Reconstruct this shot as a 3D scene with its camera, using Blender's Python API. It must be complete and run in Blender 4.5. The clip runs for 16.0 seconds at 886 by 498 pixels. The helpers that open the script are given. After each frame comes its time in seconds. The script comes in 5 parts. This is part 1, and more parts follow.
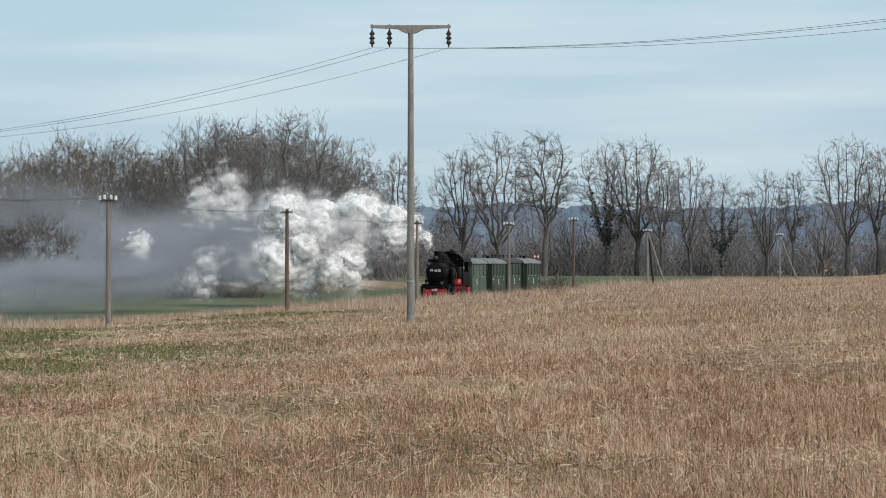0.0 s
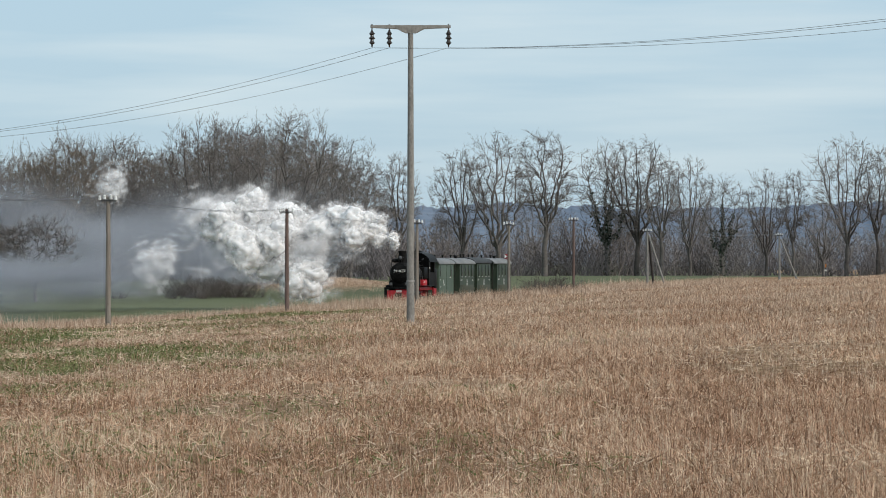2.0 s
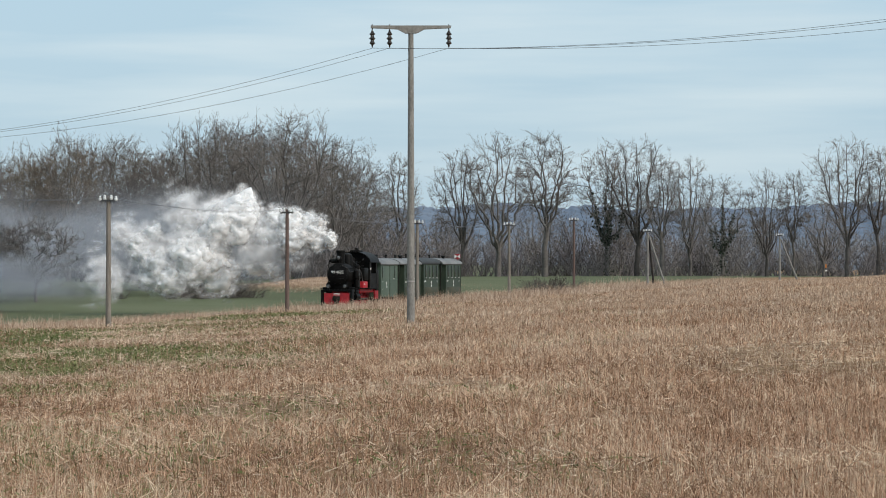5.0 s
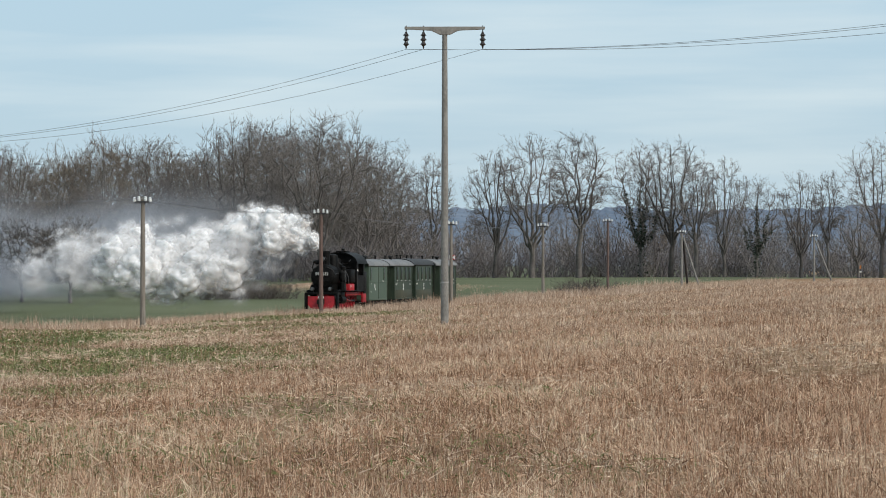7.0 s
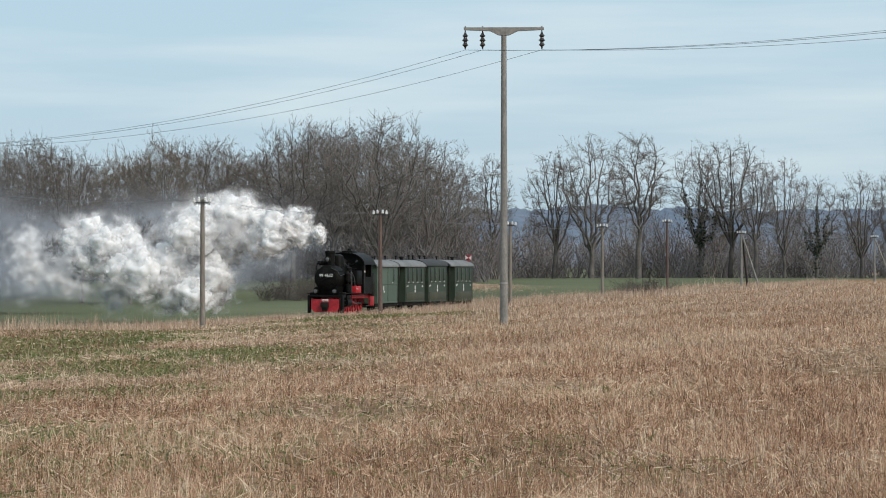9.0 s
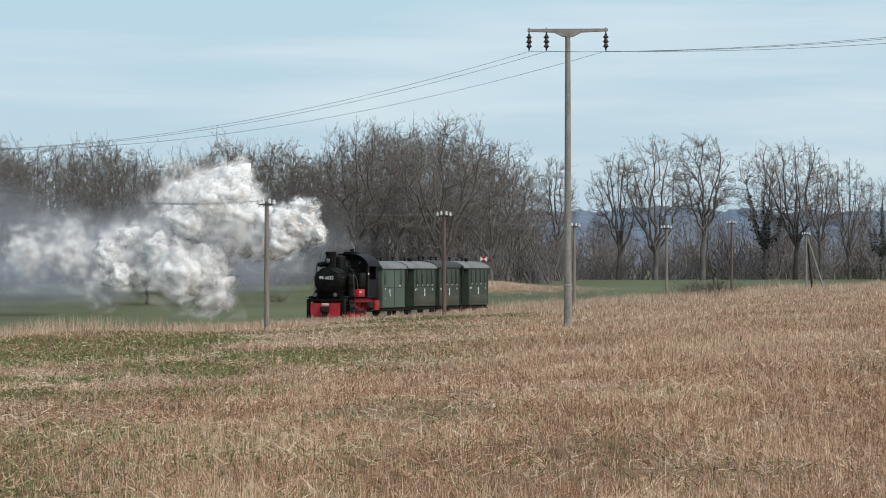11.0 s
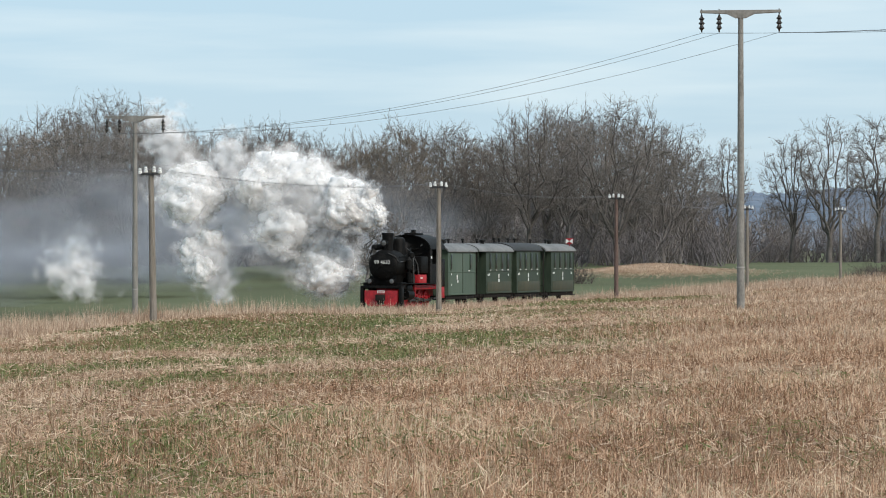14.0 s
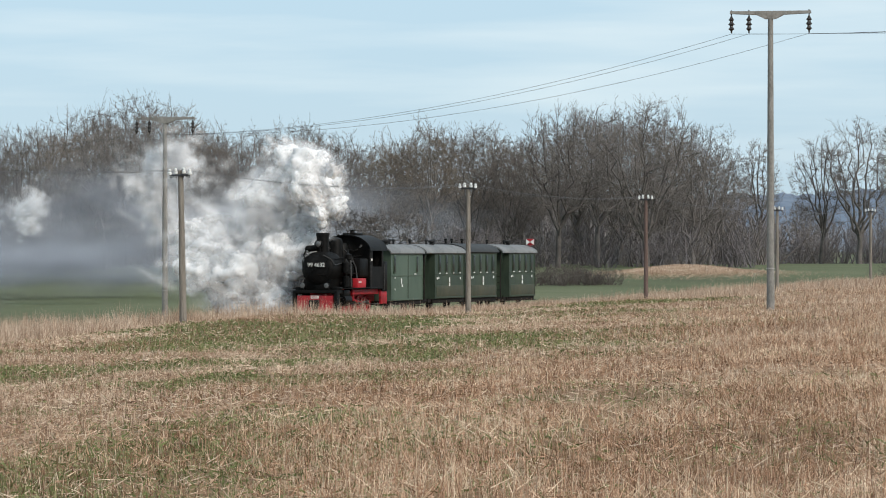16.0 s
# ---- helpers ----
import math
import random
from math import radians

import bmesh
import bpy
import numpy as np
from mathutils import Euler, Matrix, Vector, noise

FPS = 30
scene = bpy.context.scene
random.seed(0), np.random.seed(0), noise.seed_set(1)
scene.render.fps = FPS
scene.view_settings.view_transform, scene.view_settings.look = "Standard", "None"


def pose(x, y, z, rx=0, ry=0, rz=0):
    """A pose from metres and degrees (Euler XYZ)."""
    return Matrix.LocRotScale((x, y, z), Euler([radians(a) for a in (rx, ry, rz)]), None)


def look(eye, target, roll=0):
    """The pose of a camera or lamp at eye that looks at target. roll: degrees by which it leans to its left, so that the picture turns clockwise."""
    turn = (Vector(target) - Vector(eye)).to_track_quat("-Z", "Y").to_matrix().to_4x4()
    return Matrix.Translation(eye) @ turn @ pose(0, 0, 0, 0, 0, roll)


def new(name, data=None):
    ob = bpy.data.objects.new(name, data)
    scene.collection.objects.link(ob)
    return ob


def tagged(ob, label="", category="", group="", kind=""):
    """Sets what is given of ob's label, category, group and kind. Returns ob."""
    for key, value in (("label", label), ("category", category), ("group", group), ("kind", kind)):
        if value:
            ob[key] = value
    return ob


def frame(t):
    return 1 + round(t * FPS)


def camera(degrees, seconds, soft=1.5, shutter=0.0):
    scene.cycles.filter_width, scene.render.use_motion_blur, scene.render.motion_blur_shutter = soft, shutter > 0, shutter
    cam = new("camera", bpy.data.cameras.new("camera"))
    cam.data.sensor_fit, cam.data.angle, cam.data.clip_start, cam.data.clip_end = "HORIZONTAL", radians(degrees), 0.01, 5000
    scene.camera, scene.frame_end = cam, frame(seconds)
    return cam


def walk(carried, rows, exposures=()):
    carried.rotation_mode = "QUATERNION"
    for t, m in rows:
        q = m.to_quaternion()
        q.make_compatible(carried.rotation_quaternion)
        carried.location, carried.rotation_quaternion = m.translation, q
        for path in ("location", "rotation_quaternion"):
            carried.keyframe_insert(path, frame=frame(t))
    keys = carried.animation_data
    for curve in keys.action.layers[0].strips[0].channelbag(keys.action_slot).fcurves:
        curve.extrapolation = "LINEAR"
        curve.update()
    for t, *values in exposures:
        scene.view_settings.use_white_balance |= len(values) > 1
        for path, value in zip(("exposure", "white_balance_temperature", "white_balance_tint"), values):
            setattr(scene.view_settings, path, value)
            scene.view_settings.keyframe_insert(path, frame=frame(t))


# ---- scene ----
# ---- camera: on a tripod at the edge of the field, panning after the train ----
cam = camera(18.0, 16.0, soft=1.0)
EYE = 2.5
PAN = [
    (0.0, 0.0, 0.43), (1.0, 0.002, 0.43), (2.0, 0.002, 0.429), (3.0, 0.003, 0.43), (4.0, 0.001, 0.433), (4.6, 0.0, 0.434),
    (5.5, -0.04, 0.44), (6.3, -0.258, 0.448), (6.5, -0.349, 0.449), (7.0, -0.697, 0.459), (7.5, -0.965, 0.459), (8.0, -1.239, 0.457),
    (8.5, -1.59, 0.459), (9.0, -1.909, 0.473), (10.2, -2.71, 0.495), (11.5, -3.577, 0.502), (12.0, -3.958, 0.476), (12.5, -4.259, 0.451), (12.9, -4.72, 0.215),
    (13.0, -4.862, 0.162), (13.5, -5.835, 0.063), (14.0, -6.738, 0.148), (14.5, -7.25, 0.084), (15.0, -7.582, 0.066),
    (15.5, -7.6, 0.137), (16.0, -7.342, 0.172),
]
walk(cam, [(t, pose(0, 0, EYE, 90 + p, 0, -a)) for t, a, p in PAN], [(0, -0.06), (6, -0.03), (12.5, 0.05), (14, 0.12), (16, 0.12)])

# ---- light: thin high cloud, a soft veiled sun behind the camera's right ----
world = bpy.data.worlds.new("sky")
scene.world = world
world.use_nodes = True
wn, wl = world.node_tree.nodes, world.node_tree.links
SUN_UP, SUN_ROUND = radians(35.5), radians(131)
sky = wn.new("ShaderNodeTexSky")
sky.sky_type, sky.sun_disc = "NISHITA", False
sky.sun_elevation, sky.sun_rotation = SUN_UP, SUN_ROUND
sky.dust_density, sky.air_density = 0.6, 1.0
wco = wn.new("ShaderNodeTexCoord")
wsep = wn.new("ShaderNodeSeparateXYZ")
wl.new(wco.outputs["Generated"], wsep.inputs[0])
veil = wn.new("ShaderNodeValToRGB")
veil.color_ramp.elements[0].position, veil.color_ramp.elements[0].color = 0.0, (0.53, 0.69, 0.81, 1)
veil.color_ramp.elements[1].position, veil.color_ramp.elements[1].color = 0.5, (0.62, 0.74, 0.84, 1)
mid = veil.color_ramp.elements.new(0.10)
mid.color = (0.53, 0.73, 0.87, 1)
wl.new(wsep.outputs["Z"], veil.inputs[0])
wmap = wn.new("ShaderNodeMapping")
wmap.inputs["Scale"].default_value = (3.0, 3.0, 34.0)
wl.new(wco.outputs["Generated"], wmap.inputs[0])
streak = wn.new("ShaderNodeTexNoise")
streak.inputs["Scale"].default_value, streak.inputs["Detail"].default_value, streak.inputs["Roughness"].default_value = 1.6, 5.0, 0.5
wl.new(wmap.outputs[0], streak.inputs["Vector"])
sramp = wn.new("ShaderNodeValToRGB")
sramp.color_ramp.elements[0].position, sramp.color_ramp.elements[0].color = 0.47, (0, 0, 0, 1)
sramp.color_ramp.elements[1].position, sramp.color_ramp.elements[1].color = 0.72, (1, 1, 1, 1)
wl.new(streak.outputs[0], sramp.inputs[0])
cloud = wn.new("ShaderNodeMixRGB")
cloud.inputs[2].default_value = (0.71, 0.85, 0.93, 1)
wl.new(sramp.outputs[0], cloud.inputs[0])
wl.new(veil.outputs[0], cloud.inputs[1])
wback, wblue, wadd, wout = wn["Background"], wn.new("ShaderNodeBackground"), wn.new("ShaderNodeAddShader"), wn["World Output"]
wback.inputs["Strength"].default_value = 0.82
wl.new(cloud.outputs[0], wback.inputs["Color"])
wl.new(sky.outputs[0], wblue.inputs["Color"])
wblue.inputs["Strength"].default_value = 0.012
wl.new(wback.outputs[0], wadd.inputs[0])
wl.new(wblue.outputs[0], wadd.inputs[1])
wl.new(wadd.outputs[0], wout.inputs["Surface"])

sun = new("sun", bpy.data.lights.new("sun", "SUN"))
sun.data.energy, sun.data.angle, sun.data.color = 2.6, radians(14), (1.0, 0.93, 0.84)
sun.matrix_world = look((80, -70, 76), (0, 0, 0))
scene.cycles.transparent_max_bounces, scene.cycles.diffuse_bounces, scene.cycles.max_bounces = 220, 9, 24


# ---- materials ----
def mat(name, colors, rough=0.8, scale=3.0, stretch=(1, 1, 1), bump=0.0, metal=0.0, fine=6.0, per="", spread=0.25, coord="Object", spec=None):
    """Noise at two scales between the colours; per: 'object' or 'island' varies the tone from piece to piece."""
    m = bpy.data.materials.new(name)
    m.use_nodes = True
    n, l = m.node_tree.nodes, m.node_tree.links
    b = n["Principled BSDF"]
    b.inputs["Metallic"].default_value = metal
    b.inputs["Specular IOR Level"].default_value = spec if spec is not None else 0.12 if rough >= 0.8 else 0.5
    co, mp = n.new("ShaderNodeTexCoord"), n.new("ShaderNodeMapping")
    mp.inputs["Scale"].default_value = stretch
    l.new(co.outputs[coord], mp.inputs[0])
    big, small, ramp, sum_ = n.new("ShaderNodeTexNoise"), n.new("ShaderNodeTexNoise"), n.new("ShaderNodeValToRGB"), n.new("ShaderNodeMath")
    big.inputs["Scale"].default_value, big.inputs["Detail"].default_value = scale, 4
    small.inputs["Scale"].default_value, small.inputs["Detail"].default_value = scale * fine, 6
    for t in (big, small):
        l.new(mp.outputs[0], t.inputs["Vector"])
    sum_.operation = "ADD"
    l.new(big.outputs[0], sum_.inputs[0])
    l.new(small.outputs[0], sum_.inputs[1])
    last = sum_
    half = n.new("ShaderNodeMath")
    half.operation, half.inputs[1].default_value = "MULTIPLY_ADD", 0.5
    half.inputs[2].default_value = 0.0
    l.new(sum_.outputs[0], half.inputs[0])
    last = half
    if per:
        src = n.new("ShaderNodeObjectInfo" if per == "object" else "ShaderNodeNewGeometry")
        k = n.new("ShaderNodeMath")
        k.operation, k.inputs[1].default_value, k.inputs[2].default_value = "MULTIPLY_ADD", 2 * spread, -spread
        l.new(src.outputs["Random" if per == "object" else "Random Per Island"], k.inputs[0])
        a = n.new("ShaderNodeMath")
        l.new(half.outputs[0], a.inputs[0])
        l.new(k.outputs[0], a.inputs[1])
        last = a
    l.new(last.outputs[0], ramp.inputs[0])
    el = ramp.color_ramp.elements
    el[0].position, el[1].position = 0.33, 0.67
    for i in range(len(colors) - 2):
        el.new(0.33 + 0.34 * (i + 1) / (len(colors) - 1))
    for e, c in zip(el, colors):
        e.color = (*c, 1)
    l.new(ramp.outputs[0], b.inputs["Base Color"])
    rr = n.new("ShaderNodeMath")
    rr.operation, rr.inputs[1].default_value, rr.inputs[2].default_value = "MULTIPLY_ADD", 0.25, rough - 0.12
    l.new(small.outputs[0], rr.inputs[0])
    l.new(rr.outputs[0], b.inputs["Roughness"])
    if bump:
        bp = n.new("ShaderNodeBump")
        bp.inputs["Strength"].default_value, bp.inputs["Distance"].default_value = bump, 0.05
        l.new(small.outputs[0], bp.inputs["Height"])
        l.new(bp.outputs[0], b.inputs["Normal"])
    return m


M_CONCRETE = mat("weathered concrete", [(0.15, 0.142, 0.13), (0.235, 0.225, 0.207), (0.31, 0.298, 0.275)], 0.85, 1.5, (3, 3, 1.2), 0.3)
M_WOOD = mat("grey telegraph pole wood", [(0.10, 0.085, 0.07), (0.22, 0.195, 0.165), (0.30, 0.27, 0.24)], 0.9, 2.0, (8, 8, 0.4), 0.4)
M_WOOD_RED = mat("tarred brown pole wood", [(0.075, 0.05, 0.043), (0.14, 0.098, 0.085), (0.20, 0.15, 0.13)], 0.9, 2.0, (8, 8, 0.4), 0.4)
M_WOOD_DARK = mat("dark tarred wood", [(0.03, 0.027, 0.025), (0.07, 0.06, 0.055)], 0.9, 2.0, (8, 8, 0.4), 0.4)
M_IRON = mat("dull galvanised iron", [(0.05, 0.05, 0.055), (0.10, 0.10, 0.10)], 0.5, 6.0, metal=0.6)
M_GLAZE_DARK = mat("dark brown glazed porcelain", [(0.015, 0.013, 0.012), (0.05, 0.04, 0.035)], 0.25, 8.0)
M_GLAZE = mat("white glazed porcelain", [(0.62, 0.63, 0.62), (0.82, 0.83, 0.82)], 0.25, 8.0)
M_BAND = mat("weathered pale band paint", [(0.26, 0.25, 0.235), (0.38, 0.37, 0.35)], 0.8, 4.0)
M_WIRE = mat("weathered conductor wire", [(0.05, 0.05, 0.055), (0.12, 0.12, 0.125)], 0.5, 3.0, metal=0.4)
M_BLACK = mat("sooty black loco paint", [(0.0025, 0.0025, 0.0025), (0.0055, 0.0053, 0.005), (0.017, 0.0155, 0.014)], 0.5, 1.6, bump=0.15, spec=0.1)
M_STEEL = mat("worn oily steel", [(0.03, 0.028, 0.026), (0.12, 0.115, 0.11)], 0.45, 5.0, metal=0.7)
M_RED = mat("signal red paint with road dirt", [(0.11, 0.010, 0.013), (0.37, 0.012, 0.02), (0.52, 0.02, 0.028)], 0.5, 2.5, bump=0.1)
M_GREEN = mat("faded bottle green coach paint", [(0.015, 0.025, 0.015), (0.029, 0.045, 0.027), (0.046, 0.062, 0.036)], 0.55, 0.8, (1, 1, 0.35), 0.1)
M_GREEN_WORN = mat("mud-stained green coach paint", [(0.026, 0.035, 0.02), (0.048, 0.052, 0.031), (0.075, 0.07, 0.043)], 0.65, 1.1, (1, 1, 0.5), 0.1)
M_GREEN_PALE = mat("paler grey green van paint", [(0.042, 0.063, 0.043), (0.066, 0.098, 0.068), (0.088, 0.12, 0.086)], 0.55, 0.8, (1, 1, 0.35), 0.1)
M_ROOF = mat("grey felted carriage roof", [(0.10, 0.105, 0.11), (0.17, 0.175, 0.175), (0.22, 0.225, 0.22)], 0.7, 1.5, bump=0.15)
M_ROOF_DARK = mat("dark tarred carriage roof", [(0.015, 0.017, 0.018), (0.04, 0.042, 0.043)], 0.7, 1.5, bump=0.15)
M_LETTER = mat("off-white lettering paint", [(0.62, 0.62, 0.58), (0.80, 0.80, 0.76)], 0.6, 6.0)
M_UNDER = mat("grimy brown-black underframe", [(0.008, 0.007, 0.006), (0.03, 0.026, 0.023)], 0.8, 3.0, bump=0.2)
M_RAIL = mat("rusty rail steel", [(0.10, 0.065, 0.048), (0.19, 0.14, 0.11)], 0.6, 4.0, metal=0.4)
M_SLEEPER = mat("old oak sleeper", [(0.045, 0.035, 0.03), (0.11, 0.09, 0.075)], 0.9, 3.0, (1, 6, 1), 0.4, per="object")
M_BALLAST = mat("stony ballast", [(0.15, 0.115, 0.085), (0.27, 0.215, 0.16), (0.38, 0.31, 0.24)], 0.95, 2.0, bump=0.8, fine=14)
M_BARK = mat("grey-brown winter bark", [(0.085, 0.076, 0.07), (0.135, 0.122, 0.113), (0.185, 0.168, 0.157)], 0.95, 0.7, bump=0.3, per="object", spread=0.15)
M_TWIG = mat("brown winter twigs", [(0.145, 0.126, 0.115), (0.20, 0.178, 0.164), (0.25, 0.225, 0.208)], 0.95, 0.3, per="object", spread=0.2)
M_TWIG_WARM = mat("budding ochre-brown twigs", [(0.145, 0.117, 0.094), (0.20, 0.166, 0.137), (0.25, 0.212, 0.178)], 0.95, 0.3, per="object", spread=0.2)
M_IVY = mat("dark ivy leaves", [(0.012, 0.02, 0.011), (0.03, 0.045, 0.022)], 0.6, 2.0, per="island")
M_SCRUB = mat("grey-mauve bare scrub", [(0.135, 0.12, 0.122), (0.20, 0.182, 0.185)], 0.95, 0.3, per="object", spread=0.2)
M_DARKBUSH = mat("dark brown bush twigs", [(0.075, 0.064, 0.058), (0.13, 0.112, 0.10)], 0.95, 0.3, per="object")
# bluish ridge tones carry the haze of distance; no haze is built
M_HILL = mat("distant wooded ridge, blue haze in its colour", [(0.10, 0.135, 0.19), (0.145, 0.185, 0.245), (0.185, 0.225, 0.28)], 1.0, 0.012, (1, 1, 4), fine=9)
# haze painted as a blue-grey tint over the far woodland
M_HILL_FAR = mat("far woodland strip, paler haze in its colour", [(0.12, 0.15, 0.19), (0.17, 0.20, 0.245)], 1.0, 0.008, (1, 1, 4), fine=9)
M_GRASS = mat("dry straw-coloured grass", [(0.17, 0.095, 0.055), (0.39, 0.233, 0.15), (0.56, 0.366, 0.25), (0.70, 0.56, 0.41)], 0.9, 0.12, per="island", spread=0.22, fine=5)
M_STRAW = mat("bleached flattened straw", [(0.30, 0.20, 0.14), (0.50, 0.36, 0.26), (0.69, 0.56, 0.43)], 0.9, 0.15, per="island", spread=0.25, fine=5)
M_RUST = mat("russet dead stems", [(0.12, 0.062, 0.040), (0.24, 0.138, 0.085), (0.35, 0.22, 0.14)], 0.9, 0.2, per="island", spread=0.25, fine=5)
M_WEED = mat("green weed leaves", [(0.10, 0.115, 0.042), (0.155, 0.175, 0.068), (0.24, 0.25, 0.12)], 0.8, 0.3, per="island", spread=0.22)
M_VERGE = mat("pale pinkish verge grass", [(0.27, 0.18, 0.125), (0.46, 0.335, 0.245), (0.64, 0.515, 0.40)], 0.9, 0.2, per="island", spread=0.22)
# dark tones stand in for the shade deep in the wood
M_THICKET = mat("mauve-brown thicket, the wood's shade painted in", [(0.075, 0.068, 0.066), (0.13, 0.118, 0.113), (0.19, 0.175, 0.168)], 1.0, 0.35, (1, 1, 0.22), fine=5)
M_LAMP = mat("pale lamp glass", [(0.05, 0.052, 0.052), (0.13, 0.135, 0.135)], 0.12, 9.0)
M_GLASS = mat("dark coach window glass", [(0.008, 0.011, 0.01), (0.02, 0.026, 0.023)], 0.3, 2.0, spec=0.2)


def steam_material(name, color, alpha, wisps, floor):
    """Steam: white flakes that scatter light both ways, clear at their rims and thinned by wisps of noise."""
    m = bpy.data.materials.new(name)
    m.use_nodes = True
    n, l = m.node_tree.nodes, m.node_tree.links
    n.remove(n["Principled BSDF"])
    out = n["Material Output"]
    d, s, mx = n.new("ShaderNodeBsdfDiffuse"), n.new("ShaderNodeBsdfTranslucent"), n.new("ShaderNodeMixShader")
    d.inputs["Color"].default_value = s.inputs["Color"].default_value = (*color, 1)
    mx.inputs[0].default_value = 0.27
    l.new(d.outputs[0], mx.inputs[1])
    l.new(s.outputs[0], mx.inputs[2])
    soft = n.new("ShaderNodeAttribute")
    soft.attribute_name = "soft"
    co, t, a = n.new("ShaderNodeTexCoord"), n.new("ShaderNodeTexNoise"), n.new("ShaderNodeMapRange")
    t.inputs["Scale"].default_value, t.inputs["Detail"].default_value = wisps, 4
    l.new(co.outputs["Object"], t.inputs["Vector"])
    a.interpolation_type = "SMOOTHSTEP"
    a.inputs["From Min"].default_value, a.inputs["From Max"].default_value = 0.38, 0.6
    a.inputs["To Min"].default_value, a.inputs["To Max"].default_value = floor * alpha, alpha
    l.new(t.outputs[0], a.inputs["Value"])
    k = n.new("ShaderNodeMath")
    k.operation = "MULTIPLY"
    l.new(a.outputs[0], k.inputs[0])
    l.new(soft.outputs["Fac"], k.inputs[1])
    clear, fin = n.new("ShaderNodeBsdfTransparent"), n.new("ShaderNodeMixShader")
    l.new(k.outputs[0], fin.inputs[0])
    l.new(clear.outputs[0], fin.inputs[1])
    l.new(mx.outputs[0], fin.inputs[2])
    l.new(fin.outputs[0], out.inputs["Surface"])
    return m


M_STEAM_CORE = steam_material("dense white steam", (0.975, 0.975, 0.978), 0.62, 2.2, 0.6)
M_STEAM_FRAY = steam_material("fraying white steam", (0.975, 0.975, 0.978), 0.40, 1.6, 0.35)
M_STEAM_THIN = steam_material("thin drifting steam", (0.955, 0.957, 0.965), 0.25, 2.0, 0.15)
M_SMOKE = steam_material("brownish coal smoke", (0.84, 0.81, 0.79), 0.62, 2.2, 0.6)
M_VEIL = steam_material("blue-grey smoke veil", (0.325, 0.35, 0.39), 0.13, 1.6, 0.3)


# ---- mesh helpers ----
def part(name, bm, material, parent=None, label="", smooth=True):
    me = bpy.data.meshes.new(name)
    bm.to_mesh(me)
    bm.free()
    me.materials.append(material)
    if smooth:
        me.shade_smooth()
        me.set_sharp_from_angle(angle=radians(40))
    ob = new(name, me)
    if parent:
        ob.parent = parent
    return tagged(ob, label)


def box(bm, c, s, bevel=0.0, rot=None):
    r = bmesh.ops.create_cube(bm, size=1.0)
    v = r["verts"]
    m = Matrix.Translation(c) @ (rot or Matrix()) @ Matrix.Diagonal((*s, 1))
    bmesh.ops.transform(bm, matrix=m, verts=v)
    if bevel:
        e = list({e for x in v for e in x.link_edges})
        bmesh.ops.bevel(bm, geom=e, offset=bevel, segments=2, affect="EDGES", profile=0.5)


def cyl(bm, p0, p1, r0, r1=None, n=16, caps=True):
    p0, p1 = Vector(p0), Vector(p1)
    d = p1 - p0
    m = Matrix.Translation((p0 + p1) / 2) @ d.to_track_quat("Z", "Y").to_matrix().to_4x4()
    bmesh.ops.create_cone(bm, cap_ends=caps, segments=n, radius1=r0, radius2=r0 if r1 is None else r1, depth=d.length, matrix=m)


def lathe(bm, profile, axis=Matrix(), n=20):
    """Turn (radius, height) pairs about z."""
    rings = [[bm.verts.new(axis @ Vector((r * math.cos(a), r * math.sin(a), z))) for a in np.linspace(0, 2 * math.pi, n, endpoint=False)] for r, z in profile]
    for a, b in zip(rings, rings[1:]):
        for i in range(n):
            bm.faces.new((a[i], a[(i + 1) % n], b[(i + 1) % n], b[i]))
    bm.faces.new(rings[0][::-1])
    bm.faces.new(rings[-1])


def pipe(bm, pts, r, n=6):
    for a, b in zip(pts, pts[1:]):
        cyl(bm, a, b, r, n=n)


def prism(bm, poly, x0, x1):
    """Extrude a closed (y, z) outline from x0 to x1."""
    a, b = [bm.verts.new((x0, y, z)) for y, z in poly], [bm.verts.new((x1, y, z)) for y, z in poly]
    bm.faces.new(a[::-1])
    bm.faces.new(b)
    for i in range(len(poly)):
        j = (i + 1) % len(poly)
        bm.faces.new((a[i], a[j], b[j], b[i]))
    bmesh.ops.recalc_face_normals(bm, faces=bm.faces)


def thing(name, m, label, category, group="", kind=""):
    ob = new(name)
    ob.matrix_basis = m
    return tagged(ob, label, category, group, kind)


def polymesh(name, verts, faces, material, smooth=False):
    me = bpy.data.meshes.new(name)
    me.vertices.add(len(verts))
    me.vertices.foreach_set("co", np.asarray(verts, np.float32).ravel())
    k = faces.shape[1]
    me.loops.add(faces.size)
    me.loops.foreach_set("vertex_index", faces.astype(np.int32).ravel())
    me.polygons.add(len(faces))
    me.polygons.foreach_set("loop_start", np.arange(0, faces.size, k, dtype=np.int32))
    me.update(calc_edges=True)
    me.validate()
    me.materials.append(material)
    if smooth:
        me.shade_smooth()
    return me


# ---- lie of the land ----
def track_x(y):
    return -20.2 + 0.225 * (y - 115) + 0.000347 * (y - 115) ** 2


def track_s(y):
    return 0.225 + 0.000694 * (y - 115)


def rail_z(y):
    return 0.07 + 0.0035 * (y - 115)


def smooth(a, b, v):
    t = np.clip((v - a) / (b - a), 0, 1)
    return t * t * (3 - 2 * t)


def beyond(x, y):
    """Metres past the track's centre line, seen from the field."""
    yy = np.clip(y, -200, 420)
    return (track_x(yy) - x) / np.sqrt(1 + track_s(yy) ** 2)


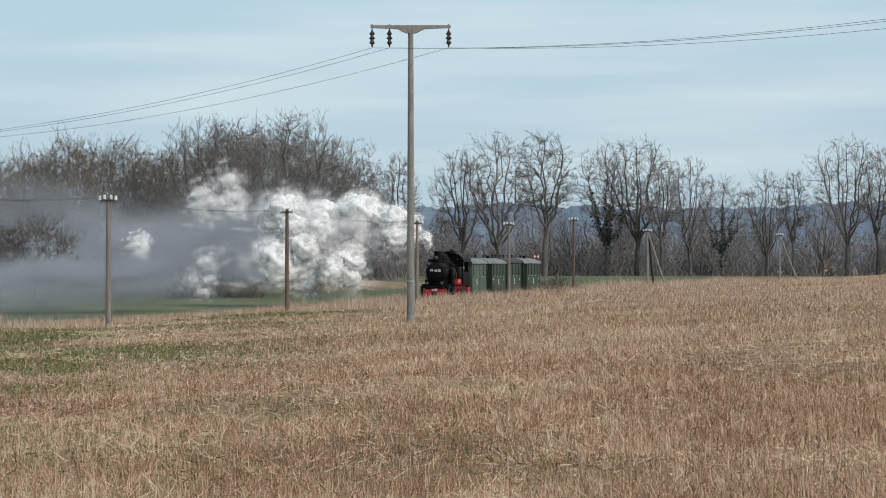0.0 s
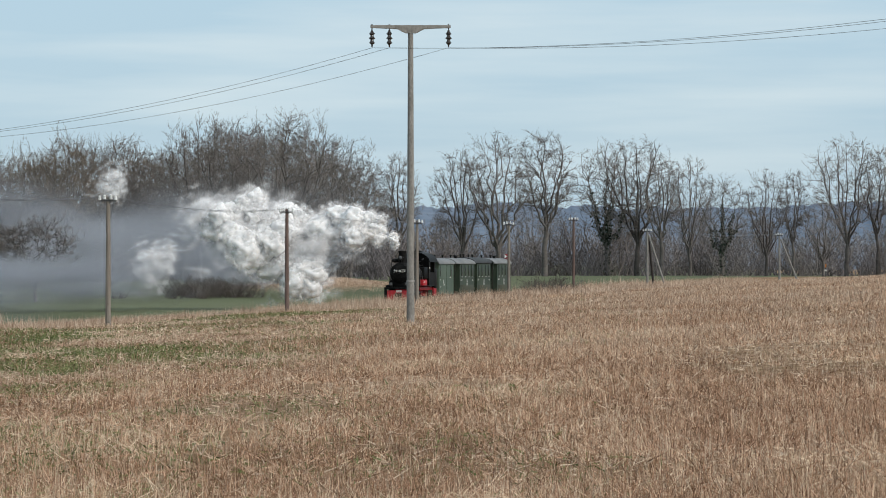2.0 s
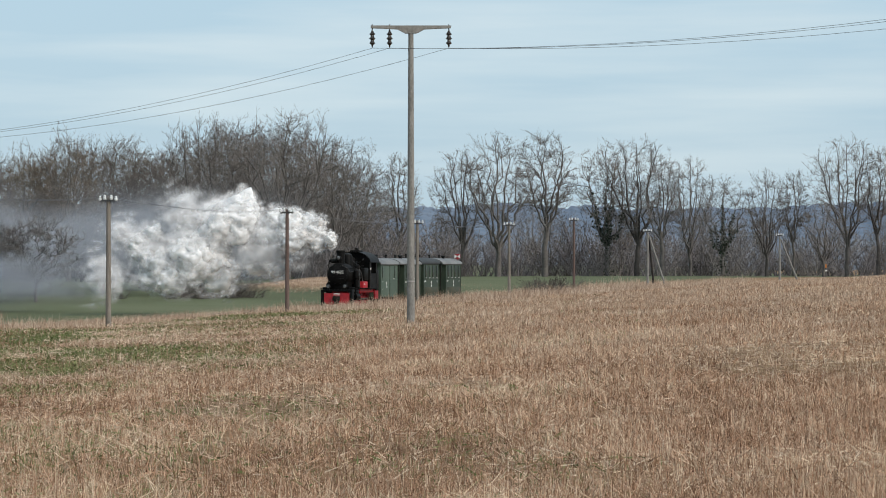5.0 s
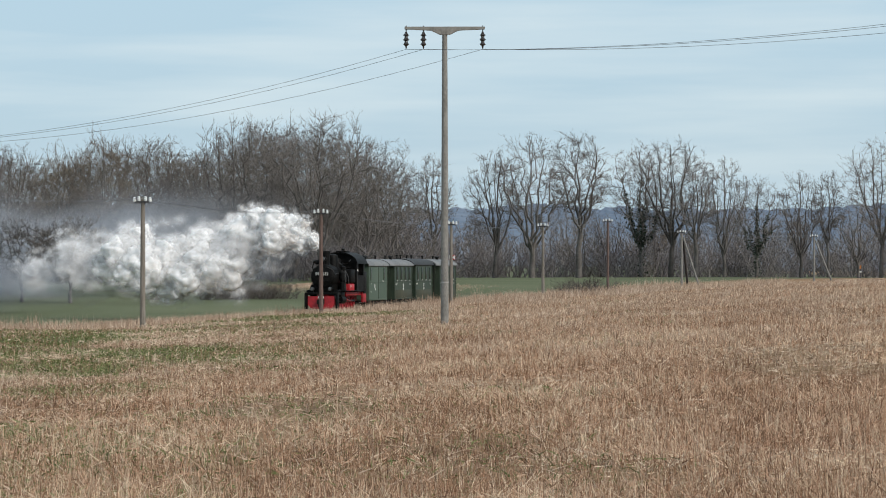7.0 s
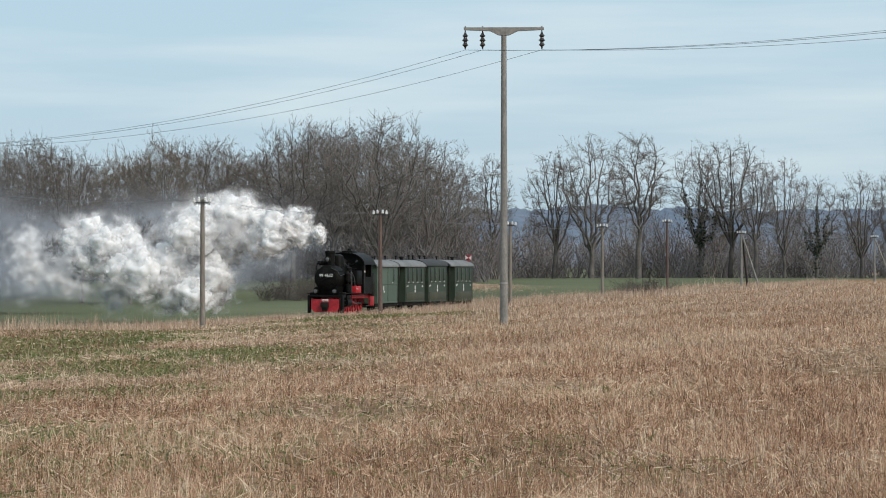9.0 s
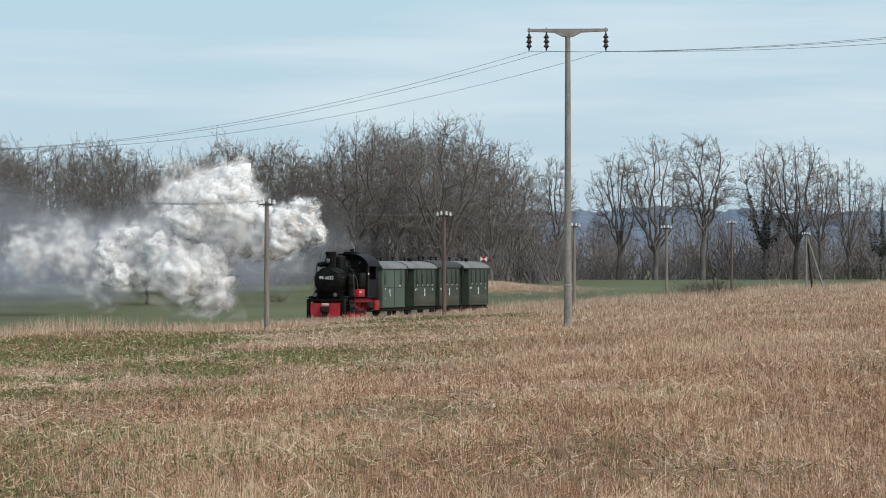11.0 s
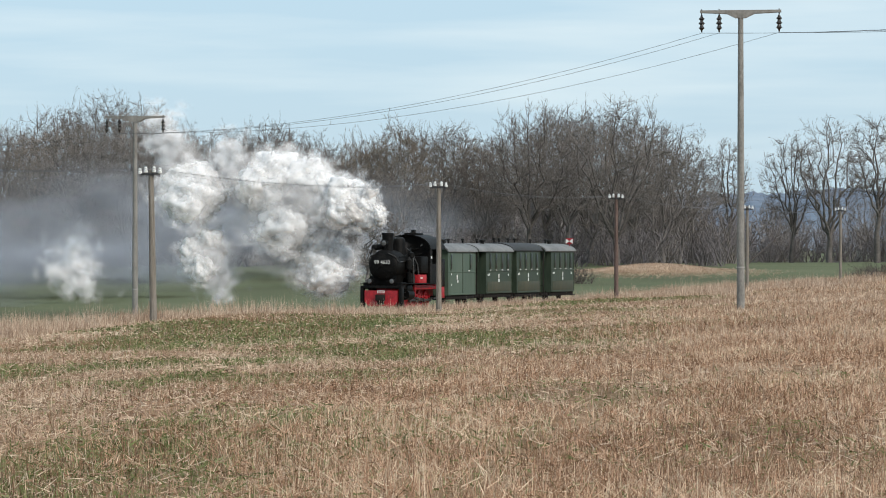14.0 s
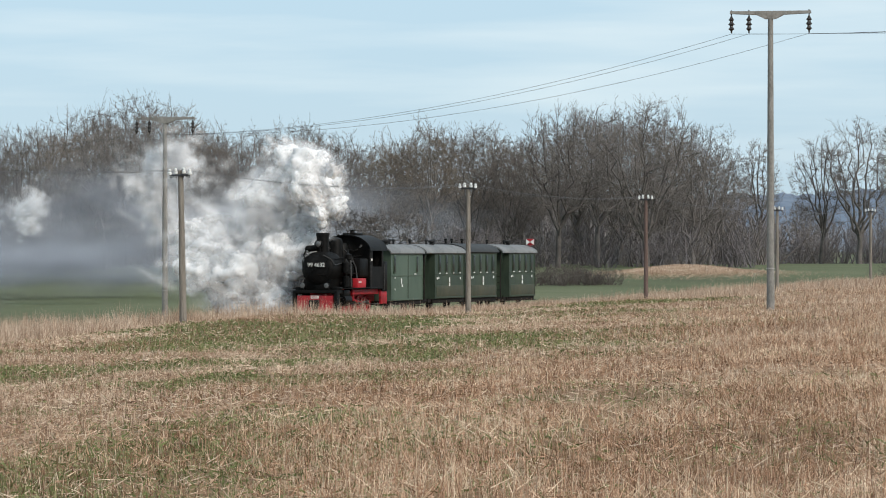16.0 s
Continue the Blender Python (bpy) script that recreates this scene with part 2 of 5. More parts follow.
def ripple(x, y):
    return 0.09 * np.sin(x * 0.21 + 1.3 * np.sin(y * 0.07)) * np.sin(y * 0.13 + 0.4) + 0.03 * np.sin(x * 0.9 + y * 0.5) * np.sin(y * 0.61 - x * 0.3)


def vnoise(x, y, cell, seed):
    """Smooth random values from 0 to 1, one per cell of the plan."""
    u, v = np.asarray(x, float) / cell + 500, np.asarray(y, float) / cell + 500
    i, j = np.floor(u).astype(int), np.floor(v).astype(int)
    f, g = u - i, v - j
    f, g = f * f * (3 - 2 * f), g * g * (3 - 2 * g)

    def h(a, b):
        return np.abs(np.sin(a * 127.1 + b * 311.7 + seed * 74.7) * 43758.5453) % 1.0

    return (h(i, j) * (1 - f) + h(i + 1, j) * f) * (1 - g) + (h(i, j + 1) * (1 - f) + h(i + 1, j + 1) * f) * g


def ground_z(x, y):
    r = np.hypot(x, y)
    field = 0.9 + np.where(x > 0, 2.4 * np.tanh(x / 60) + 0.012 * np.clip(x - 15, 0, 40), 0.032 * np.maximum(x, -40)) - 0.05 * np.clip(-x - 20.5, 0, 20) - 0.004 * np.clip(y - 92, 0, 240) + ripple(x, y) - 0.17
    far = -0.35 + 2.0 * smooth(165, 330, r) + 0.6 * ripple(x * 0.4, y * 0.4) + 6.0 * smooth(500, 1600, r)
    u = beyond(x, y)
    mound = 0.8 * np.exp(-(((x + 11) / 5.5) ** 2 + ((y - 262) / 10) ** 2))
    field = field + 0.34 * np.exp(-(((x + 18.5) / 6) ** 2 + ((y - 88) / 16) ** 2))
    w = smooth(-1.0, 5.0, u)
    bed = rail_z(np.clip(y, 60, 330)) - 0.35
    z = field * (1 - w) + far * w
    near = np.exp(-((u / 3.2) ** 2)) * smooth(20, 60, y) * (1 - smooth(300, 360, y))
    return z * (1 - near) + bed * near + mound


def at(bearing, dist):
    return dist * math.sin(radians(bearing)), dist * math.cos(radians(bearing))


# ---- ground ----
def ground_material():
    m = bpy.data.materials.new("stubble field and meadow")
    m.use_nodes = True
    n, l = m.node_tree.nodes, m.node_tree.links
    b = n["Principled BSDF"]
    b.inputs["Roughness"].default_value = 0.95
    b.inputs["Specular IOR Level"].default_value = 0.08
    co = n.new("ShaderNodeTexCoord")

    def noise_at(scale, detail=5, rough=0.55):
        t = n.new("ShaderNodeTexNoise")
        t.inputs["Scale"].default_value, t.inputs["Detail"].default_value, t.inputs["Roughness"].default_value = scale, detail, rough
        l.new(co.outputs["Object"], t.inputs["Vector"])
        return t

    def ramp(src, stops):
        r = n.new("ShaderNodeValToRGB")
        e = r.color_ramp.elements
        while len(e) < len(stops):
            e.new(0.5)
        for x, (p, c) in zip(e, stops):
            x.position, x.color = p, (*c, 1)
        l.new(src, r.inputs[0])
        return r

    def mix(fac, a, c):
        x = n.new("ShaderNodeMixRGB")
        l.new(fac, x.inputs[0])
        l.new(a, x.inputs[1])
        l.new(c, x.inputs[2])
        return x

    fine, patch = noise_at(2.2, 8, 0.7), noise_at(0.09, 4)
    soil = ramp(fine.outputs[0], [(0.32, (0.11, 0.064, 0.038)), (0.5, (0.26, 0.165, 0.098)), (0.68, (0.44, 0.31, 0.20))])
    green = ramp(noise_at(0.5, 7).outputs[0], [(0.3, (0.06, 0.07, 0.028)), (0.5, (0.10, 0.11, 0.045)), (0.7, (0.17, 0.16, 0.08))])
    weedy = n.new("ShaderNodeAttribute")
    weedy.attribute_name = "weeds"
    meadow = n.new("ShaderNodeAttribute")
    meadow.attribute_name = "meadow"
    x = mix(weedy.outputs["Fac"], soil.outputs[0], green.outputs[0])
    far_green = ramp(noise_at(0.035, 6).outputs[0], [(0.3, (0.10, 0.11, 0.066)), (0.5, (0.122, 0.138, 0.078)), (0.7, (0.155, 0.165, 0.10))])
    x = mix(meadow.outputs["Fac"], x.outputs[0], far_green.outputs[0])
    l.new(x.outputs[0], b.inputs["Base Color"])
    bp = n.new("ShaderNodeBump")
    bp.inputs["Strength"].default_value, bp.inputs["Distance"].default_value = 0.7, 0.12
    l.new(fine.outputs[0], bp.inputs["Height"])
    l.new(bp.outputs[0], b.inputs["Normal"])
    return m


def weeds(x, y):
    """How green the field is: weed patches to the west, dry grass to the east and along the track."""
    p = 0.55 * vnoise(x, y * 0.5, 3.2, 21) + 0.25 * vnoise(x, y * 0.6, 1.1, 22) + 0.2 * vnoise(x, y, 9.0, 23)
    west = 1 - smooth(-9.5, -1.5, x - 0.03 * (y - 40))
    return np.clip(smooth(0.41, 0.60, p) * (0.12 + 0.88 * west) + 0.06 * west, 0, 1) * (1 - smooth(-9, -5, beyond(x, y)))


def build_ground():
    az = np.radians(np.concatenate([np.linspace(-180, -24, 40), np.linspace(-23, 14, 300), np.linspace(15, 180, 42)]))[:-1]
    r = np.concatenate([[0.0], np.geomspace(0.02, 16, 26), np.linspace(16.5, 130, 190), np.linspace(131.5, 340, 110), np.geomspace(350, 4200, 40)])
    A, R = np.meshgrid(az, r)
    X, Y = R * np.sin(A), R * np.cos(A)
    co = np.stack([X, Y, ground_z(X, Y)], -1).reshape(-1, 3)
    na, nr = len(az), len(r)
    i = np.arange(nr - 1)[:, None] * na + np.arange(na)[None]
    j = np.arange(nr - 1)[:, None] * na + (np.arange(na)[None] + 1) % na
    f = np.stack([i, i + na, j + na, j], -1).reshape(-1, 4)
    me = polymesh("ground", co, f, ground_material(), True)
    x, y = co[:, 0], co[:, 1]
    u = beyond(x, y)
    wd, md = me.attributes.new("weeds", "FLOAT", "POINT"), me.attributes.new("meadow", "FLOAT", "POINT")
    wd.data.foreach_set("value", weeds(x, y).astype(np.float32))
    mound = np.exp(-(((x + 11) / 6.5) ** 2 + ((y - 262) / 12) ** 2))
    md.data.foreach_set("value", (smooth(4, 9, u) * (1 - smooth(0.25, 0.6, mound))).astype(np.float32))
    tagged(new("ground", me), "stubble field with dry grass, weeds and green meadow", "ground", kind="structure")


build_ground()


# ---- narrow-gauge track ----
def on_track(y, side=0.0):
    s = track_s(y)
    k = 1 / math.sqrt(1 + s * s)
    return track_x(y) + side * k, y - side * s * k


def build_track():
    ys = np.arange(62, 300, 2.0)
    bed = bmesh.new()
    rows = []
    for y in ys:
        rows.append([bed.verts.new((*on_track(y, s), rail_z(y) + h)) for s, h in ((-2.4, -0.75), (-1.2, -0.16), (1.2, -0.16), (2.4, -0.75))])
    for a, b in zip(rows, rows[1:]):
        for k in range(3):
            bed.faces.new((a[k], b[k], b[k + 1], a[k + 1]))
    bmesh.ops.recalc_face_normals(bed, faces=bed.faces)
    track = tagged(part("railway_track", bed, M_BALLAST), "narrow-gauge railway track on a low ballast bed", "railway track", kind="structure")
    for side in (-0.375, 0.375):
        bm = bmesh.new()
        rows = []
        for y in ys:
            rows.append([bm.verts.new((*on_track(y, side + s), rail_z(y) + h)) for s, h in ((-0.05, -0.11), (-0.025, -0.1), (-0.025, 0), (0.025, 0), (0.025, -0.1), (0.05, -0.11))])
        for a, b in zip(rows, rows[1:]):
            for k in range(5):
                bm.faces.new((a[k], b[k], b[k + 1], a[k + 1]))
        part("rail", bm, M_RAIL, track)
    bm = bmesh.new()
    box(bm, (0, 0, 0), (1.5, 0.2, 0.14), 0.015)
    first = part("sleeper", bm, M_SLEEPER, track)
    y = 70.0
    while y < 240:
        x, yy = on_track(y)
        m = pose(x, yy, rail_z(y) - 0.175, 0, 0, -math.degrees(math.atan(track_s(y))))
        ob = first if y == 70.0 else new("sleeper", first.data)
        ob.parent, ob.matrix_basis = track, m
        y += 0.68


build_track()


# ---- pylons and wires ----
def wire(name, a, b, sag, radius, material, parent=None, n=24):
    a, b = Vector(a), Vector(b)
    bm = bmesh.new()
    pts = []
    for i in range(n + 1):
        s = i / n
        p = a.lerp(b, s)
        p.z -= sag * 4 * s * (1 - s)
        pts.append(p)
    pipe(bm, pts, radius, 4)
    return part(name, bm, material, parent)


PYLON_AT = [at(-0.662, 92.0), at(-13.02, 120.0), (29.0, 68.0), (-62.0, 142.0)]


def build_pylon(x, y, top, turn, label):
    z = float(ground_z(np.float64(x), np.float64(y)))
    h = top - z
    p = thing("power_pole", pose(x, y, z, 0, 0, turn), label, "utility pole", "concrete power poles")
    bm = bmesh.new()
    cyl(bm, (0, 0, -0.5), (0, 0, h - 0.12), 0.135, 0.085, 20)
    part("pole", bm, M_CONCRETE, p, "tapered round concrete shaft")
    bm = bmesh.new()
    cyl(bm, (0, 0, 1.42), (0, 0, 1.47), 0.138, n=20)
    part("band", bm, M_BAND, p, "pale painted band")
    bm = bmesh.new()
    prof = [(-1.32, 0.0), (-1.32, -0.08), (-0.45, -0.12), (-0.17, -0.26), (0.17, -0.26), (0.45, -0.12), (1.32, -0.08), (1.32, 0.0)]
    a = [bm.verts.new((px, -0.09, h + pz)) for px, pz in prof]
    b = [bm.verts.new((px, 0.09, h + pz)) for px, pz in prof]
    bm.faces.new(a)
    bm.faces.new(b[::-1])
    for i in range(len(prof)):
        j = (i + 1) % len(prof)
        bm.faces.new((a[j], a[i], b[i], b[j]))
    part("crossarm", bm, M_CONCRETE, p, "haunched concrete crossarm")
    ends = []
    for k, ax in enumerate((-1.27, -0.70, 1.25)):
        bm = bmesh.new()
        cyl(bm, (ax, 0, h + 0.04), (ax, 0, h - 0.17), 0.02, n=8)
        hang = part("hanger", bm, M_IRON, p)
        ins = bmesh.new()
        ax_m = Matrix.Translation((ax, 0, h - 0.72))
        lathe(ins, [(0.02, 0.0), (0.03, 0.08), (0.05, 0.1), (0.10, 0.14), (0.06, 0.2), (0.05, 0.25), (0.11, 0.29), (0.06, 0.35), (0.05, 0.4), (0.10, 0.44), (0.05, 0.5), (0.03, 0.56)], ax_m, 14)
        part("insulator", ins, M_GLAZE_DARK, hang, "dark ribbed porcelain insulator")
        ends.append(p.matrix_basis @ Vector((ax, 0, h - 0.74)))
    return ends


P_MAIN = build_pylon(*PYLON_AT[0], 10.55, 0, "tall grey concrete power pole standing in dry grass")
P_WEST = build_pylon(*PYLON_AT[1], 8.48, -6, "grey concrete power pole standing in the meadow behind the track")
P_EAST = build_pylon(*PYLON_AT[2], 12.5, 0, "tall grey concrete power pole standing in dry grass")
P_FAR = build_pylon(*PYLON_AT[3], 8.0, -6, "grey concrete power pole standing in the meadow behind the track")
for a, b, sag in ((P_MAIN, P_WEST, 0.85), (P_MAIN, P_EAST, 1.1), (P_WEST, P_FAR, 0.5)):
    for k in range(3):
        tagged(wire("power_line", a[k], b[k], sag, 0.006, M_WIRE), "thin slack overhead power line wire", "power line", "power line wires", "structure")

# ---- telegraph poles along the track: bearing, distance, top, kind ----
TELEGRAPH = [
    (-12.648, 91.2, 5.30, "grey"), (-6.824, 118.2, 5.55, "grey"), (-3.193, 146.0, 5.65, "red"), (-0.53, 174.2, 5.55, "grey"),
    (1.35, 202.5, 5.9, "grey"), (2.675, 231.0, 6.75, "red"), (4.181, 258.0, 6.2, "strut"), (6.86, 290.0, 6.2, "strut"),
]


def build_telegraph(bearing, dist, top, kind):
    x, y = at(bearing, dist)
    z = float(ground_z(np.float64(x), np.float64(y)))
    turn = -math.degrees(math.atan(track_s(y))) * 0.5
    lean = 1.0 if bearing < -10 else 0
    wood = {"grey": M_WOOD, "red": M_WOOD_RED, "strut": M_CONCRETE}[kind]
    label = {"grey": "weathered grey wooden telegraph pole beside the track", "red": "reddish brown wooden telegraph pole beside the track",
             "strut": "pale telegraph pole propped by a slanting strut"}[kind]
    p = thing("telegraph_pole", pose(x, y, z, 0, -lean, turn), label, "telegraph pole", "telegraph poles")
    h = top - z
    bm = bmesh.new()
    cyl(bm, (0, 0, -0.6), (0, 0, h - 0.05), 0.125, 0.085, 14)
    lathe(bm, [(0.09, h - 0.05), (0.085, h), (0.02, h + 0.05)], n=14)
    part("pole", bm, wood, p)
    if kind == "strut":
        bm = bmesh.new()
        cyl(bm, (2.0, 0.2, -0.4), (0.12, 0.05, h - 0.5), 0.11, 0.08, 12)
        part("strut", bm, M_CONCRETE, p, "slanting pale strut")
    if kind == "strut" and bearing < 5:
        bm = bmesh.new()
        cyl(bm, (0.55, 1.6, -0.4), (0.1, 0.1, h - 0.6), 0.11, 0.08, 12)
        part("strut", bm, M_WOOD_DARK, p, "dark wooden strut")
    bm = bmesh.new()
    box(bm, (0, -0.1, h - 0.13), (0.62, 0.05, 0.06), 0.008)
    arm = part("crossarm", bm, M_IRON, p)
    ends = []
    for ax in (-0.34, -0.14, 0.14, 0.34):
        up = 0.02 if abs(ax) > 0.2 else 0.06
        ins = bmesh.new()
        lathe(ins, [(0.03, -0.05), (0.065, -0.04), (0.07, 0.03), (0.045, 0.06), (0.06, 0.09), (0.05, 0.13), (0.015, 0.15)], Matrix.Translation((ax, -0.1, h - 0.1 + up)), 12)
        part("insulator", ins, M_GLAZE, arm, "white porcelain insulator")
        hook = bmesh.new()
        pipe(hook, [(ax * 0.6, -0.1, h - 0.16), (ax * 0.95, -0.1, h - 0.22), (ax, -0.1, h - 0.1 + up)], 0.012, 6)
        part("hook", hook, M_IRON, arm)
        ends.append(p.matrix_basis @ Vector((ax, -0.1, h - 0.02 + up)))
    return ends


TP = [build_telegraph(*row) for row in TELEGRAPH]
FIRST = [Vector((-30.0 + 0.3 * k, 60.0, 5.2)) for k in range(4)]
for a, b in zip([FIRST] + TP, TP):
    for k in (0, 1, 2, 3):
        tagged(wire("telegraph_wire", a[k], b[k], 0.32, 0.0045, M_WIRE, n=14), "thin sagging telegraph wire", "telegraph wire", "telegraph wires", "structure")


# ---- train; in a vehicle's space +x is ahead, z up from the rail ----
def bar(bm, c, s):
    box(bm, c, s, min(s) * 0.15)


def disc_wheel(name, parent, x, side, r, material, spokes=0):
    bm = bmesh.new()
    turn = Matrix.Rotation(radians(90), 4, "X")
    if spokes:
        lathe(bm, [(r - 0.1, -0.04), (r, -0.045), (r, 0.045), (r - 0.1, 0.04)], turn, 24)
        bmesh.ops.delete(bm, geom=[f for f in bm.faces if len(f.verts) > 4], context="FACES_ONLY")
        for k in range(spokes):
            a = 2 * math.pi * k / spokes
            bar(bm, (math.cos(a) * r * 0.5, 0, math.sin(a) * r * 0.5), (0.05, 0.035, 0.05))
            cyl(bm, (0, 0, 0), (math.cos(a) * (r - 0.08), 0, math.sin(a) * (r - 0.08)), 0.035, 0.025, 6)
        cyl(bm, (0, -0.07, 0), (0, 0.07, 0), 0.09, n=14)
        box(bm, (0, 0, -r * 0.55), (r * 0.7, 0.05, r * 0.3), 0.02)
    else:
        lathe(bm, [(0.05, -0.06), (0.09, -0.03), (r - 0.07, -0.02), (r - 0.05, -0.05), (r, -0.05), (r, 0.05), (r - 0.05, 0.05), (r - 0.07, 0.02), (0.09, 0.03), (0.05, 0.06)], turn, 22)
    w = part(name, bm, material, parent)
    w.matrix_basis = pose(x, side * 0.42, r)
    return w


ROLLING = []   # (wheel, x, side, radius)
RODS = []      # (rod, x, side, z, crank)


def text_part(name, body, size, material, parent, m, label=""):
    cu = bpy.data.curves.new(name, "FONT")
    cu.body, cu.size, cu.extrude, cu.align_x, cu.align_y = body, size, 0.006, "CENTER", "CENTER"
    tmp = bpy.data.objects.new(name, cu)
    scene.collection.objects.link(tmp)
    me = bpy.data.meshes.new_from_object(tmp.evaluated_get(bpy.context.evaluated_depsgraph_get()))
    bpy.data.objects.remove(tmp)
    me.materials.clear()
    me.materials.append(material)
    ob = new(name, me)
    ob.parent, ob.matrix_basis = parent, m
    return tagged(ob, label)


def build_loco():
    L = thing("steam_locomotive", pose(0, 0, 0), "black narrow-gauge steam locomotive with red frame and buffer beam", "steam locomotive")
    along = Matrix.Rotation(radians(90), 4, "Y")
    bm = bmesh.new()
    for s in (-0.36, 0.36):
        box(bm, (0.5, s, 0.72), (5.4, 0.04, 0.42), 0.01)
    for x in (-2.1, -1.2, 0.4, 2.0, 3.1):
        box(bm, (x, 0, 0.72), (0.05, 0.72, 0.36))
    part("frame", bm, M_RED, L, "red plate frame")
    bm = bmesh.new()
    lathe(bm, [(0.05, 3.45), (0.3, 3.44), (0.45, 3.41), (0.60, 3.35), (0.69, 3.30), (0.71, 3.27), (0.71, 2.1)], Matrix.Translation((0, 0, 1.95)) @ along, 36)
    smokebox = part("smokebox", bm, M_BLACK, L, "sooty smokebox with round dished door")
    bm = bmesh.new()
    bmesh.ops.create_cone(bm, cap_ends=False, segments=36, radius1=0.565, radius2=0.565, depth=0.03, matrix=Matrix.Translation((3.33, 0, 1.95)) @ along)
    for k in range(10):
        a = 2 * math.pi * k / 10
        box(bm, (3.36, 0.56 * math.cos(a), 1.95 + 0.56 * math.sin(a)), (0.07, 0.06, 0.06), 0.01)
    cyl(bm, (3.44, 0, 1.95), (3.56, 0, 1.95), 0.035, n=10)
    pipe(bm, [(3.54, -0.02, 1.95), (3.55, -0.22, 1.8)], 0.018)
    pipe(bm, [(3.40, 0.42, 2.2), (3.46, 0.1, 2.2)], 0.025)
    pipe(bm, [(3.40, 0.42, 1.7), (3.46, 0.1, 1.7)], 0.025)
    part("door_clamps", bm, M_BLACK, smokebox)
    bm = bmesh.new()
    lathe(bm, [(0.54, 2.12), (0.56, 2.1), (0.56, 0.02), (0.54, 0.0)], Matrix.Translation((0, 0, 1.95)) @ along, 32)
    for x in (1.8, 1.1, 0.4):
        bmesh.ops.create_cone(bm, cap_ends=False, segments=32, radius1=0.568, radius2=0.568, depth=0.06, matrix=Matrix.Translation((x, 0, 1.95)) @ along)
    part("boiler", bm, M_BLACK, L, "black banded boiler barrel")
    bm = bmesh.new()
    lathe(bm, [(0.33, 2.46), (0.27, 2.56), (0.25, 2.7), (0.265, 3.30), (0.285, 3.32), (0.285, 3.44), (0.25, 3.45), (0.22, 3.3), (0.2, 2.9)], Matrix.Translation((2.72, 0, 0)), 24)
    part("chimney", bm, M_BLACK, L, "straight black chimney with a lip")
    bm = bmesh.new()
    lathe(bm, [(0.36, 2.42), (0.33, 2.55), (0.32, 3.08), (0.28, 3.2), (0.14, 3.27), (0.03, 3.28)], Matrix.Translation((1.35, 0, 0)), 24)
    part("steam_dome", bm, M_BLACK, L, "black steam dome")
    bm = bmesh.new()
    lathe(bm, [(0.30, 2.42), (0.28, 2.55), (0.28, 2.92), (0.2, 3.02), (0.03, 3.05)], Matrix.Translation((0.62, 0, 0)), 24)
    part("sand_dome", bm, M_BLACK, L)
    bm = bmesh.new()
    lathe(bm, [(0.05, -0.16), (0.13, -0.14), (0.15, 0.08), (0.17, 0.1), (0.17, 0.13), (0.13, 0.13)], Matrix.Translation((3.15, 0.02, 2.98)) @ along, 20)
    box(bm, (3.1, 0.02, 2.72), (0.06, 0.08, 0.3))
    lamp = part("headlamp", bm, M_BLACK, L, "round top headlamp in a black case")
    bm = bmesh.new()
    lathe(bm, [(0.125, 0.0), (0.10, 0.03), (0.02, 0.045)], Matrix.Translation((3.275, 0.02, 2.98)) @ along, 20)
    part("lens", bm, M_LAMP, lamp, "pale glass lens")
    bm = bmesh.new()
    cyl(bm, (3.0, -0.52, 2.78), (3.0, -0.16, 2.82), 0.13, 0.14, 16)
    lathe(bm, [(0.17, 0.0), (0.19, 0.05), (0.14, 0.16), (0.04, 0.2)], Matrix.Translation((3.0, -0.5, 2.72)), 16)
    pipe(bm, [(3.15, -0.58, 2.72), (3.3, -0.62, 2.5), (3.3, -0.5, 2.2)], 0.03)
    part("turbo_generator", bm, M_BLACK, L, "small turbo generator beside the chimney")
    for s in (-1, 1):
        bm = bmesh.new()
        lathe(bm, [(0.04, -0.12), (0.11, -0.1), (0.125, 0.06), (0.135, 0.08), (0.11, 0.09)], Matrix.Translation((3.55, s * 0.54, 1.24)) @ along, 18)
        box(bm, (3.5, s * 0.54, 1.1), (0.05, 0.07, 0.2))
        h = part("headlamp", bm, M_BLACK, L, "round lower headlamp")
        bm = bmesh.new()
        lathe(bm, [(0.11, 0.0), (0.09, 0.03), (0.02, 0.04)], Matrix.Translation((3.642, s * 0.54, 1.24)) @ along, 18)
        part("lens", bm, M_LAMP, h, "pale glass lens")
    bm = bmesh.new()
    prism(bm, [(-0.80, 0.32), (-0.80, 0.82), (0.80, 0.82), (0.80, 0.32), (0.6, 0.10), (-0.6, 0.10)], 3.52, 3.58)
    beam = part("buffer_beam", bm, M_RED, L, "red buffer beam with a white number plate")
    bm = bmesh.new()
    for s in (-1, 1):
        box(bm, (3.45, s * 0.94, 0.52), (0.3, 0.14, 0.92), 0.02)
    box(bm, (3.35, 0, 0.98), (0.5, 2.0, 0.12), 0.01)
    for s in (-1, 1):
        for k in range(3):
            box(bm, (3.2, s * 0.95, 0.3 + 0.22 * k), (0.35, 0.12, 0.03))
    part("front_step", bm, M_BLACK, L, "black front platform and steps")
    bm = bmesh.new()
    box(bm, (3.66, 0, 0.5), (0.2, 0.44, 0.3), 0.04)
    box(bm, (3.62, 0, 0.28), (0.14, 0.3, 0.2), 0.03)
    part("coupling", bm, M_UNDER, L, "central buffer and coupling")
    bm = bmesh.new()
    box(bm, (3.59, 0, 0.76), (0.015, 0.36, 0.12), 0.004)
    part("plate", bm, M_LETTER, beam, "small white plate")
